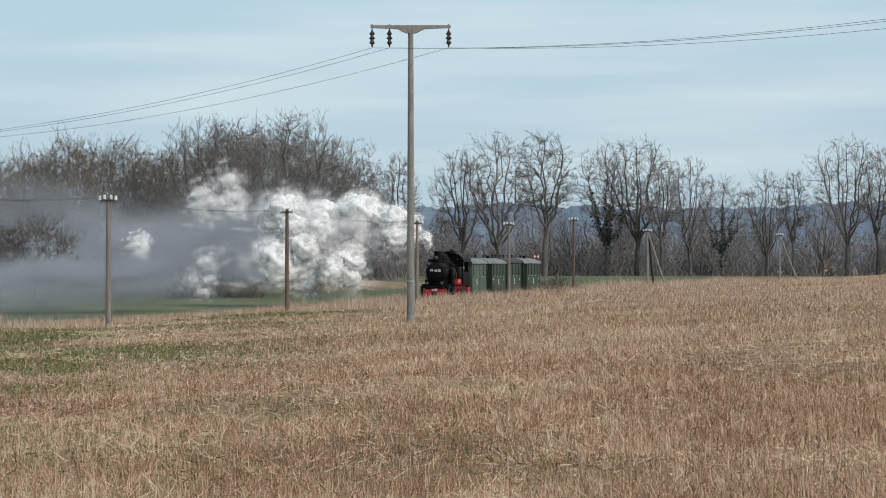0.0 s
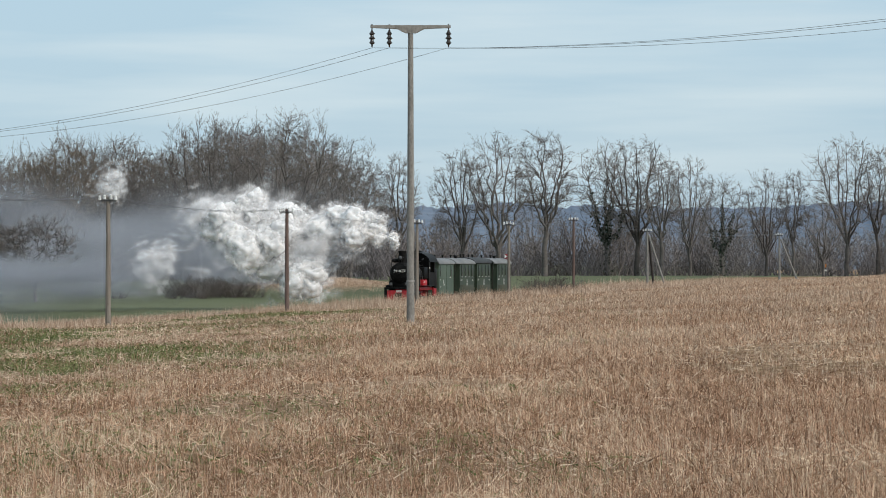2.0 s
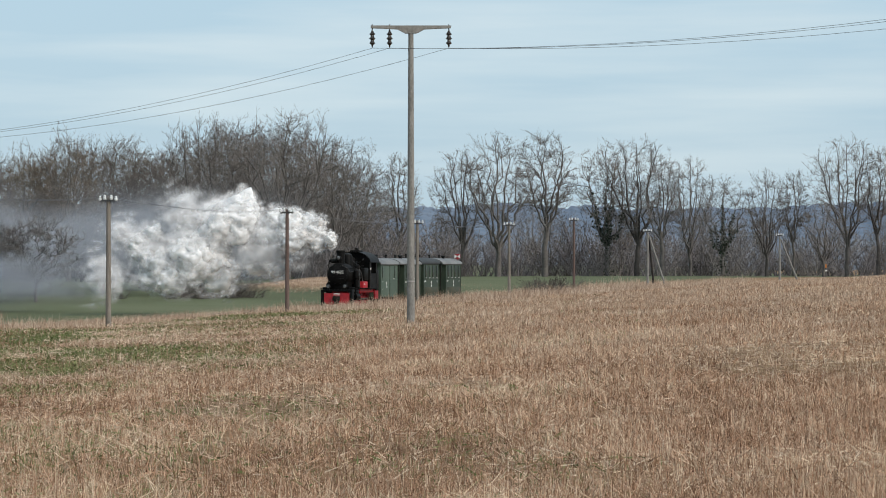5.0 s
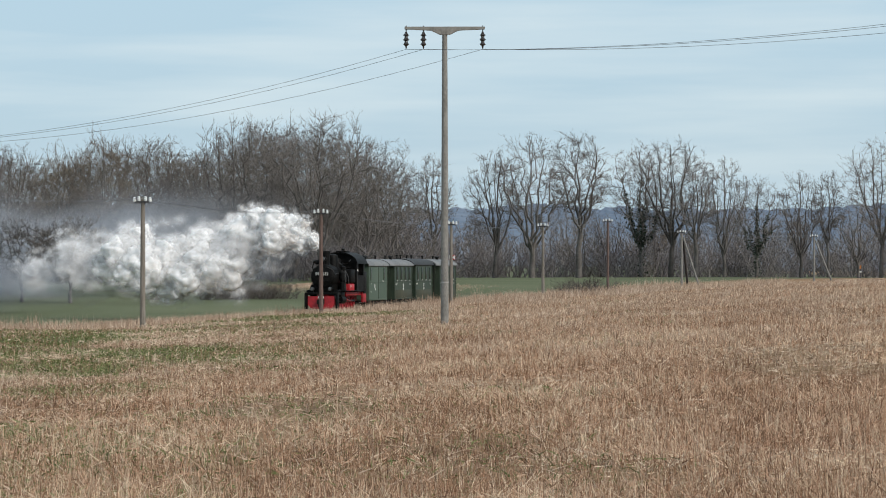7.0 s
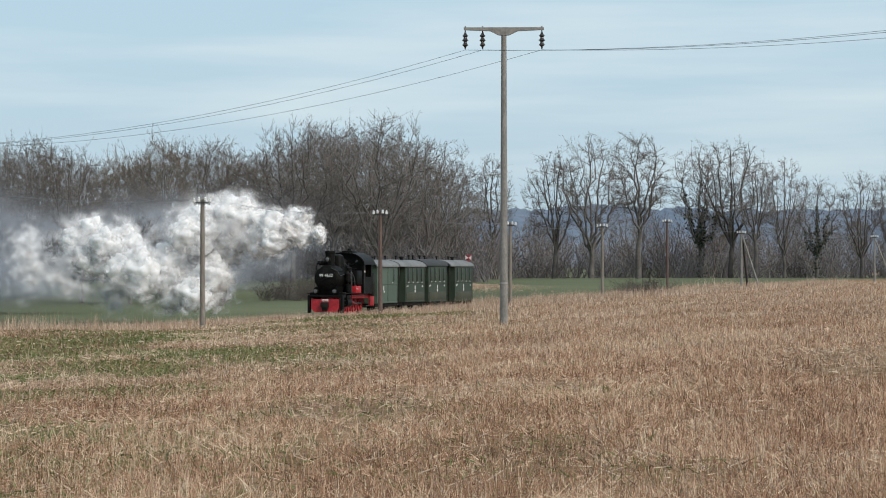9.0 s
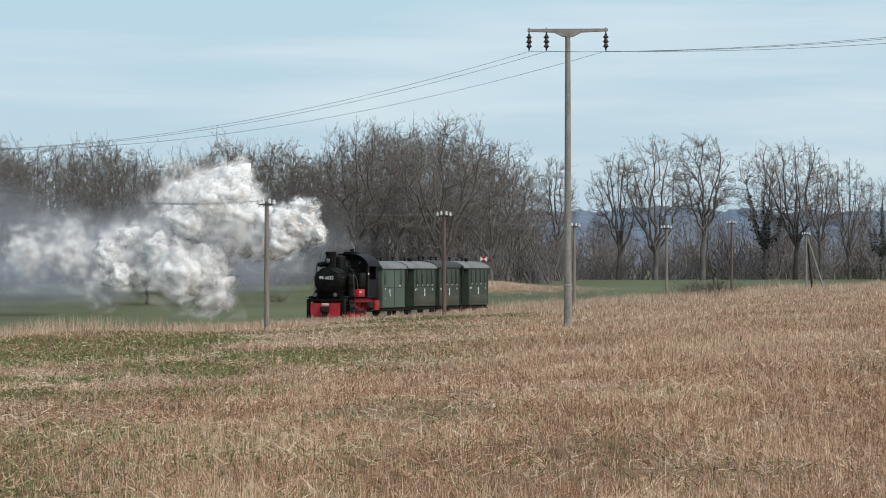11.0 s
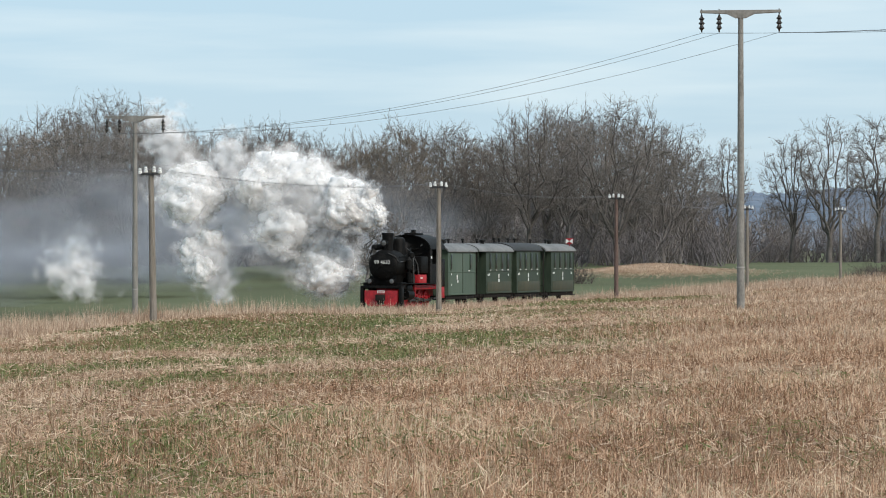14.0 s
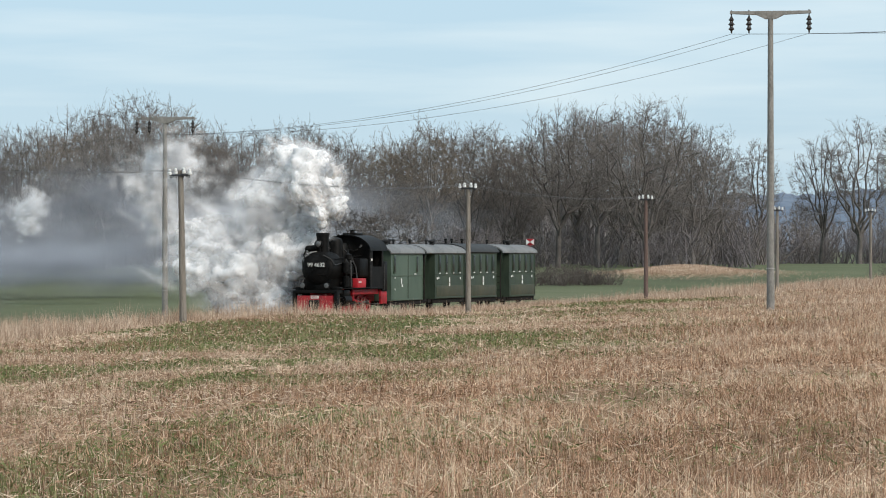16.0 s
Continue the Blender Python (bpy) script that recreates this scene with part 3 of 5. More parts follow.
    bm = bmesh.new()
    for k in range(2):
        box(bm, (3.6, 0, 0.735 + 0.05 * k), (0.01, 0.28, 0.018))
    part("plate_bars", bm, M_RED, beam)
    bm = bmesh.new()
    box(bm, (3.47, 0.02, 2.1), (0.03, 0.82, 0.2), 0.01)
    part("number_plate", bm, M_BLACK, smokebox)
    text_part("number", "99 4632", 0.24, M_LETTER, smokebox, Matrix.Translation((3.49, 0.02, 2.1)) @ pose(0, 0, 0, 90, 0, 90), "white raised figures")
    bm = bmesh.new()
    box(bm, (2.75, 0, 1.2), (1.1, 1.0, 0.55), 0.04)
    prism(bm, [(-0.62, 1.5), (-0.5, 0.95), (0.5, 0.95), (0.62, 1.5)], 2.2, 3.3)
    part("saddle", bm, M_BLACK, L)
    for s in (-1, 1):
        bm = bmesh.new()
        box(bm, (0.58, s * 0.83, 1.98), (0.95, 0.38, 0.78), 0.06)
        part("side_tank", bm, M_BLACK, L, "black side water tank")
    # running boards, pumps
    bm = bmesh.new()
    for s in (-1, 1):
        box(bm, (1.3, s * 0.85, 1.12), (4.2, 0.5, 0.04), 0.008)
    part("running_board", bm, M_BLACK, L)
    for s in (-1, 1):
        bm = bmesh.new()
        box(bm, (0.92, s * 0.86, 1.33), (0.95, 0.40, 0.40), 0.03)
        part("toolbox", bm, M_RED, L, "bright red box on the running board")
        bm = bmesh.new()
        for k in range(2):
            box(bm, (1.15, s * 1.065, 1.40 - 0.05 * k), (0.3, 0.01, 0.025))
        part("lettering", bm, M_LETTER, L)
    bm = bmesh.new()
    lathe(bm, [(0.1, 1.12), (0.17, 1.16), (0.17, 1.5), (0.08, 1.54), (0.08, 1.62), (0.19, 1.66), (0.19, 2.1), (0.1, 2.16), (0.1, 2.3), (0.14, 2.34), (0.14, 2.52), (0.05, 2.58)], Matrix.Translation((1.75, 0.78, 0)), 18)
    for z in (1.72, 1.8, 1.88, 1.96, 2.04):
        cyl(bm, (1.75, 0.78, z - 0.012), (1.75, 0.78, z + 0.012), 0.205, n=18)
    part("air_pump", bm, M_BLACK, L, "upright air pump beside the boiler")
    bm = bmesh.new()
    cyl(bm, (2.4, -0.85, 1.3), (1.2, -0.85, 1.3), 0.2, n=18)
    part("air_tank", bm, M_BLACK, L)
    bm = bmesh.new()
    for s in (-1, 1):
        pipe(bm, [(2.9, s * 0.64, 2.35), (1.2, s * 0.62, 2.45), (0.05, s * 0.66, 2.5)], 0.022)
        pipe(bm, [(1.75, s * 0.75, 2.55), (1.4, s * 0.6, 2.75), (0.4, s * 0.45, 2.7), (0.02, s * 0.5, 2.75)], 0.03)
        pipe(bm, [(0.9, s * 0.62, 1.15), (1.0, s * 0.66, 1.7), (0.9, s * 0.55, 2.2)], 0.035)
        pipe(bm, [(0.1, s * 0.66, 1.15), (0.1, s * 0.68, 2.1), (0.05, s * 0.7, 2.3)], 0.03)
        pipe(bm, [(2.5, s * 0.95, 1.15), (2.5, s * 0.95, 1.75)], 0.015)
        pipe(bm, [(2.5, s * 0.95, 1.75), (0.02, s * 0.95, 1.75)], 0.015)
    part("pipework", bm, M_BLACK, L)
    bm = bmesh.new()
    lathe(bm, [(0.1, 1.14), (0.15, 1.18), (0.15, 1.6), (0.07, 1.64), (0.07, 1.74), (0.16, 1.78), (0.16, 2.2), (0.08, 2.26), (0.05, 2.36)], Matrix.Translation((2.28, 0.86, 0)), 16)
    part("feed_pump", bm, M_BLACK, L, "upright feed pump beside the smokebox")
    for s in (-1, 1):
        bm = bmesh.new()
        pipe(bm, [(3.42, s * 0.30, 2.52), (3.36, s * 0.62, 2.36), (3.2, s * 0.74, 2.1), (1.9, s * 0.72, 2.2), (0.2, s * 0.72, 2.3)], 0.02)
        part("handrail", bm, M_STEEL, L, "bare steel boiler handrail")
        bm = bmesh.new()
        pipe(bm, [(2.0, s * 1.0, 1.16), (2.05, s * 1.0, 1.9), (1.6, s * 0.8, 2.5), (1.35, s * 0.4, 2.75)], 0.035)
        pipe(bm, [(1.2, s * 0.98, 1.16), (1.25, s * 0.9, 2.0), (1.0, s * 0.6, 2.42)], 0.03)
        part("steam_pipe", bm, M_STEEL, L, "oily curved steam pipe")
        bm = bmesh.new()
        box(bm, (3.1, s * 0.8, 1.04), (0.6, 0.3, 0.3), 0.03)
        part("valve_chest", bm, M_BLACK, L)
    # cab and bunker
    bm = bmesh.new()
    w = 1.05
    arch = [(w * math.cos(a), 2.72 + 0.62 * math.sin(a)) for a in np.linspace(0, math.pi, 15)]
    front = [(-w, 1.1), (w, 1.1)] + arch
    prism(bm, front, 0, 0.05)
    prism(bm, [(-w, 1.1), (w, 1.1)] + arch, -1.45, -1.4)
    for s in (-1, 1):
        box(bm, (-0.75, s * w, 1.55), (1.55, 0.04, 0.95))
        box(bm, (-0.13, s * w, 2.4), (0.3, 0.04, 0.8))
        box(bm, (-1.43, s * w, 2.4), (0.2, 0.04, 0.8))
    cab = part("cab", bm, M_BLACK, L, "open-sided black driver's cab")
    bm = bmesh.new()
    outer = [((w + 0.13) * math.cos(a), 2.70 + 0.70 * math.sin(a)) for a in np.linspace(0, math.pi, 17)]
    inner = [((w + 0.09) * math.cos(a), 2.70 + 0.66 * math.sin(a)) for a in np.linspace(math.pi, 0, 17)]
    prism(bm, outer + inner, -1.75, 0.25)
    roof = part("cab_roof", bm, M_BLACK, L, "arched black cab roof")
    bm = bmesh.new()
    box(bm, (-0.65, 0, 3.42), (0.9, 0.62, 0.12), 0.04)
    lathe(bm, [(0.12, 3.4), (0.1, 3.55), (0.14, 3.6), (0.03, 3.62)], Matrix.Translation((-0.35, 0.1, 0)), 12)
    part("vent", bm, M_BLACK, roof)
    for s in (-1, 1):
        bm = bmesh.new()
        cyl(bm, (0.05, s * 0.66, 2.88), (0.08, s * 0.62, 2.92), 0.085, n=18)
        part("window", bm, M_LAMP if s > 0 else M_GLASS, cab, "round spectacle window")
    bm = bmesh.new()
    box(bm, (-1.87, 0, 1.6), (0.62, 2.02, 1.3), 0.03)
    box(bm, (-1.87, 0, 2.35), (0.56, 1.7, 0.4), 0.05)
    part("coal_bunker", bm, M_BLACK, L)
    for s in (-1, 1):
        for x in (-1.57, 0.0):
            bm = bmesh.new()
            pipe(bm, [(x, s * 1.1, 1.0), (x, s * 1.1, 2.1)], 0.02)
            part("handrail", bm, M_STEEL, L)
        bm = bmesh.new()
        box(bm, (-0.75, s * 0.92, 0.42), (0.5, 0.3, 0.04))
        part("step", bm, M_STEEL, L)
        bm = bmesh.new()
        box(bm, (-0.13, s * 1.082, 2.32), (0.16, 0.012, 0.1))
        part("lettering", bm, M_LETTER, cab, "small off-white lettering mark")
    for s in (-1, 1):
        bm = bmesh.new()
        box(bm, (-1.9, s * 0.9, 0.72), (0.7, 0.12, 0.62), 0.02)
        part("frame_end", bm, M_RED, L, "red frame end below the cab")
        bm = bmesh.new()
        box(bm, (-0.05, s * 0.80, 0.95), (3.0, 0.08, 0.22), 0.02)
        part("side_beam", bm, M_RED, L)
        bm = bmesh.new()
        cyl(bm, (2.75, s * 0.82, 0.62), (2.0, s * 0.82, 0.62), 0.24, n=22)
        box(bm, (2.38, s * 0.82, 0.92), (0.7, 0.3, 0.26), 0.04)
        part("cylinder", bm, M_BLACK, L, "outside steam cylinder")
    for x in (1.55, 0.65, -0.25, -1.15):
        for s in (-1, 1):
            ROLLING.append((disc_wheel("wheel", L, x, s, 0.4, M_RED, 9), x, s, 0.4))
    for s in (-1, 1):
        bm = bmesh.new()
        box(bm, (0, 0, 0), (2.9, 0.05, 0.1), 0.015)
        for x in (1.35, 0.45, -0.45, -1.35):
            cyl(bm, (x, -0.05, 0), (x, 0.05, 0), 0.085, n=12)
        rod = part("coupling_rod", bm, M_STEEL, L, "bare steel coupling rod")
        RODS.append((rod, 0.2, s, 0.4, 0.2))
        bm = bmesh.new()
        box(bm, (1.15, 0, 0.11), (1.5, 0.045, 0.09), 0.015, Matrix.Rotation(radians(-5), 4, "Y"))
        rod2 = part("connecting_rod", bm, M_STEEL, L, "bare steel connecting rod")
        RODS.append((rod2, -0.25, s * 1.12, 0.4, 0.2))
        bm = bmesh.new()
        for k in range(2):
            pipe(bm, [(0.6 - 0.5 * k, s * 0.72, 0.5), (1.6, s * 0.72, 0.8 - 0.1 * k)], 0.025)
        box(bm, (1.15, s * 0.74, 0.82), (0.08, 0.06, 0.5), 0.015)
        part("valve_gear", bm, M_RED, L)
    return L


def coach_body(w, floor, eave, rise):
    return [(-w, floor), (w, floor), (w, eave)] + [(w * math.cos(a), eave + rise * math.sin(a)) for a in np.linspace(0.12, math.pi - 0.12, 11)] + [(-w, eave)]


def build_coach(name, label, body_mat, roof_mat, half, doors, windows, marks, vents, floor=0.5, eave=2.60, rise=0.36, porch=0.0):
    C = thing(name, pose(0, 0, 0), label, "railway carriage", "coaches of the train")
    w = 1.0
    bm = bmesh.new()
    prism(bm, coach_body(w, floor, eave, rise * 0.9), -half, half)
    body = part("body", bm, body_mat, C)
    bm = bmesh.new()
    outer = [((w + 0.1) * math.cos(a), eave - 0.02 + (rise + 0.05) * math.sin(a)) for a in np.linspace(0, math.pi, 17)]
    inner = [((w + 0.06) * math.cos(a), eave - 0.05 + rise * math.sin(a)) for a in np.linspace(math.pi, 0, 17)]
    prism(bm, outer + inner, -half - 0.14, half + 0.14 + porch)
    roof = part("roof", bm, roof_mat, C)
    for x, kind in vents:
        bm = bmesh.new()
        top = eave + rise
        if kind == "pot":
            lathe(bm, [(0.16, top - 0.08), (0.13, top + 0.02), (0.1, top + 0.06), (0.1, top + 0.16), (0.17, top + 0.18), (0.15, top + 0.24), (0.03, top + 0.28)], Matrix.Translation((x, 0.35, -0.05)), 14)
        else:
            lathe(bm, [(0.05, top - 0.06), (0.045, top + 0.16), (0.09, top + 0.17), (0.07, top + 0.25), (0.02, top + 0.27)], Matrix.Translation((x, -0.3, 0)), 10)
        part("vent", bm, M_BLACK, roof, "small black roof ventilator")
    bm = bmesh.new()
    pipe(bm, [(-half - 0.1, 0.15, eave + rise + 0.12), (-0.8, 0.15, eave + rise + 0.22), (0.9, 0.15, eave + rise + 0.2), (half + 0.1, 0.15, eave + rise + 0.12)], 0.012, 5)
    part("roof_cord", bm, M_UNDER, roof)
    bm = bmesh.new()
    box(bm, (porch / 2, 0, floor - 0.1), (2 * half + 0.3 + porch, 1.7, 0.16), 0.02)
    for s in (-1, 1):
        box(bm, (0, s * 0.9, floor - 0.1), (2 * half + 0.1, 0.06, 0.2), 0.01)
        for x in (-half + 0.25, half + 0.05 + porch / 2):
            box(bm, (x, s * 0.95, 0.24), (0.5, 0.24, 0.035), 0.01)
            box(bm, (x, s * 0.88, 0.36), (0.03, 0.05, 0.26))
        for x in (-1.1, 1.1):
            box(bm, (x, s * 0.62, 0.5), (0.3, 0.1, 0.32), 0.03)
            box(bm, (x, s * 0.62, 0.62), (1.0, 0.06, 0.05), 0.01)
        box(bm, (0, s * 0.6, 0.42), (0.8, 0.3, 0.25), 0.03)
        pipe(bm, [(-1.0, s * 0.5, 0.35), (1.0, s * 0.5, 0.35)], 0.02)
    for x in (-half - 0.2, half + 0.2 + porch):
        cyl(bm, (x - 0.12, 0, 0.62), (x + 0.12, 0, 0.62), 0.08, n=12)
        cyl(bm, (x - 0.03, 0, 0.62), (x + 0.03, 0, 0.62), 0.22, n=18)
    part("underframe", bm, M_UNDER, C)
    for x in (-1.1, 1.1):
        for s in (-1, 1):
            ROLLING.append((disc_wheel("wheel", C, x, s, 0.32, M_UNDER), x, s, 0.32))
    for s in (-1, 1):
        for x in doors:
            bm = bmesh.new()
            box(bm, (x, s * (w + 0.008), (floor + eave) / 2 + 0.02), (0.022, 0.02, eave - floor - 0.12))
            part("door_gap", bm, M_UNDER, body)
        for x in windows:
            bm = bmesh.new()
            box(bm, (x, s * (w + 0.012), 2.1), (0.31 if len(windows) > 2 else 0.26, 0.03, 0.82), 0.01)
            fr = part("window_frame", bm, body_mat, body)
            bm = bmesh.new()
            box(bm, (x, s * (w + 0.024), 2.1), (0.21 if len(windows) > 2 else 0.17, 0.02, 0.70), 0.004)
            part("pane", bm, M_GLASS, fr, "dark narrow window pane")
        bm = bmesh.new()
        box(bm, (0, s * (w + 0.012), 1.6), (2 * half, 0.024, 0.04), 0.006)
        box(bm, (0, s * (w + 0.012), floor + 0.05), (2 * half, 0.024, 0.08), 0.006)
        box(bm, (0, s * (w + 0.012), eave - 0.06), (2 * half, 0.024, 0.06), 0.006)
        for x in (-half + 0.03, half - 0.03):
            box(bm, (x, s * (w + 0.012), (floor + eave) / 2), (0.06, 0.024, eave - floor), 0.006)
        part("moulding", bm, body_mat, body)
        if porch:
            bm = bmesh.new()
            box(bm, (-0.1, s * (w + 0.006), floor + 0.34), (2 * half - 0.35, 0.014, 0.5), 0.004)
            part("lower_panel", bm, M_GREEN_WORN, body, "brown-stained lower side panel")
        for x, z, sx, sz in marks:
            bm = bmesh.new()
            box(bm, (x, s * (w + 0.03), z), (sx * 0.75, 0.012, sz * 0.8))
            part("lettering", bm, M_LETTER, body, "small off-white lettering mark")
    if porch:
        x = half + porch
        for s in (-1, 1):
            bm = bmesh.new()
            pipe(bm, [(x, s * 0.9, floor - 0.05), (x, s * 0.9, eave)], 0.03)
            pipe(bm, [(x, s * 0.35, floor - 0.05), (x, s * 0.35, floor + 1.0)], 0.02)
            for z in (0.35, 0.7, 1.0):
                pipe(bm, [(x, s * 0.9, floor + z), (x, s * 0.35, floor + z)], 0.015)
            part("platform_railing", bm, M_UNDER, C, "dark iron railing of the end platform")
            bm = bmesh.new()
            curve = [(s * (w - 0.02), eave)] + [(s * (w - 0.02 - 0.32 * (1 - math.cos(a))), eave - 0.0 - 0.5 * (1 - math.sin(a))) for a in np.linspace(math.pi / 2, 0, 6)]
            prism(bm, curve + [(s * (w - 0.02), eave - 0.55)], x - 0.05, x)
            part("end_bracket", bm, body_mat, C)
    for x in (-half, half):
        bm = bmesh.new()
        box(bm, (x, 0, (floor + 2.5) / 2), (0.03, 0.62, 2.5 - floor - 0.15), 0.01)
        part("end_door", bm, body_mat, body)
    return C


WIN4 = (-1.35, -0.48, 0.42, 1.3)
MARK4 = [(0.05, 1.36, 0.17, 0.26), (0.05, 1.14, 0.2, 0.2), (1.66, 1.42, 0.14, 0.12), (1.46, 1.44, 0.12, 0.12), (-1.4, 1.42, 0.14, 0.14), (1.3, 1.66, 0.24, 0.05), (0.42, 1.66, 0.24, 0.05), (-0.48, 1.66, 0.24, 0.05), (-1.35, 1.66, 0.24, 0.05)]
LOCO = build_loco()
COACHES = [
    build_coach("luggage_van", "pale green wooden luggage van with sliding doors", M_GREEN_PALE, M_ROOF, 1.95, (-0.15,), (1.5, -1.25), [(0.72, 1.36, 0.16, 0.3), (0.62, 1.16, 0.2, 0.14), (1.5, 1.5, 0.1, 0.1), (1.5, 1.0, 0.08, 0.1), (-1.0, 1.66, 0.3, 0.06)], [(0.9, "pot"), (-1.2, "pin"), (-1.7, "pin")]),
    build_coach("passenger_coach", "bottle green wooden passenger coach with grey roof", M_GREEN, M_ROOF, 1.95, (), WIN4, MARK4, [(0.6, "pot"), (-0.4, "pin"), (-1.4, "pin"), (1.7, "pin")], porch=1.05),
    build_coach("passenger_coach", "bottle green wooden passenger coach with dark roof", M_GREEN, M_ROOF_DARK, 1.9, (), WIN4, MARK4, [(-0.6, "pin"), (0.8, "pin"), (1.6, "pin"), (-1.6, "pin")], eave=2.64, porch=0.5, floor=0.46),
    build_coach("passenger_coach", "bottle green wooden passenger coach with red-and-white tail board", M_GREEN, M_ROOF, 1.95, (), WIN4, MARK4, [(0.3, "pot"), (1.5, "pin"), (-1.0, "pin")], porch=0.95, floor=0.42),
]


def tail_board(parent):
    bm = bmesh.new()
    box(bm, (-1.8, 0.8, 3.12), (0.03, 0.42, 0.32), 0.005)
    cyl(bm, (-1.8, 0.8, 2.6), (-1.8, 0.8, 3.0), 0.02, n=8)
    b = part("tail_board", bm, M_RED, parent, "red-and-white tail board")
    bm = bmesh.new()
    for s in (-1, 1):
        v = [bm.verts.new((-1.778, 0.8 + s * y, 3.12 + z)) for y, z in ((0.0, 0.0), (0.2, 0.15), (0.2, -0.15))]
        bm.faces.new(v)
    r = bmesh.ops.extrude_face_region(bm, geom=bm.faces[:])
    bmesh.ops.translate(bm, vec=(0.008, 0, 0), verts=[v for v in r["geom"] if isinstance(v, bmesh.types.BMVert)])
    bmesh.ops.recalc_face_normals(bm, faces=bm.faces)
    part("white_triangles", bm, M_LETTER, b)


tail_board(COACHES[3])


# ---- bare winter trees ----
def sprout(rng, d, spread):
    """A direction turned off d by about spread degrees."""
    a = Vector((rng.gauss(0, 1), rng.gauss(0, 1), rng.gauss(0, 1))).cross(d)
    a = a.normalized() if a.length > 1e-6 else Vector((1, 0, 0))
    return (Matrix.Rotation(radians(spread * rng.uniform(0.7, 1.3)), 3, a) @ d).normalized()


def stem(rng, segs, p, d, length, r0, r1, pieces, lift, wobble, room=None):
    """A bent, tapering stem; returns its joints as (place, direction, radius)."""
    out = []
    for i in range(pieces):
        d = (d + Vector((rng.gauss(0, wobble), rng.gauss(0, wobble), rng.gauss(0, wobble) + lift))).normalized()
        q = p + d * (length / pieces)
        if room and i and not room(q):
            break
        a, b = r0 + (r1 - r0) * i / pieces, r0 + (r1 - r0) * (i + 1) / pieces
        segs.append((p, q, a, b))
        out.append((p, q, d, b))
        p = q
    return out


def tubes(name, segs, material, sides=3, thin=()):
    """Round stems; the thinnest shoots are slivers."""
    P = np.array([[*a, *b] for a, b, _, _ in segs])
    R = np.array([[r, s] for _, _, r, s in segs])
    d = P[:, 3:] - P[:, :3]
    d /= np.linalg.norm(d, axis=1, keepdims=True) + 1e-9
    ref = np.where(np.abs(d[:, 2:3]) > 0.9, np.array([[1.0, 0, 0]]), np.array([[0, 0, 1.0]]))
    u = np.cross(d, ref)
    u /= np.linalg.norm(u, axis=1, keepdims=True) + 1e-9
    v = np.cross(d, u)
    n = len(segs)
    V = np.empty((n, 2, sides, 3))
    for k in range(sides):
        o = u * math.cos(2 * math.pi * k / sides) + v * math.sin(2 * math.pi * k / sides)
        V[:, 0, k] = P[:, :3] + o * R[:, :1]
        V[:, 1, k] = P[:, 3:] + o * R[:, 1:]
    V = V.reshape(-1, 3)
    b = np.arange(n) * 2 * sides
    F = []
    for k in range(sides):
        a, c = b + k, b + (k + 1) % sides
        F += [np.stack([a, c, c + sides], 1), np.stack([a, c + sides, a + sides], 1)]
    F = np.concatenate(F)
    if thin:
        T = np.array([[*a, *b, r] for a, b, r, _ in thin])
        g = np.random.RandomState(len(thin))
        side = np.cross(T[:, 3:6] - T[:, :3], g.normal(0, 1, (len(T), 3)))
        side *= T[:, 6:] / (np.linalg.norm(side, axis=1, keepdims=True) + 1e-9)
        W = np.stack([T[:, :3] - side, T[:, :3] + side, T[:, 3:6]], 1).reshape(-1, 3)
        F = np.concatenate([F, len(V) + np.arange(len(W)).reshape(-1, 3)])
        V = np.concatenate([V, W])
    return polymesh(name, V, F, material, True)


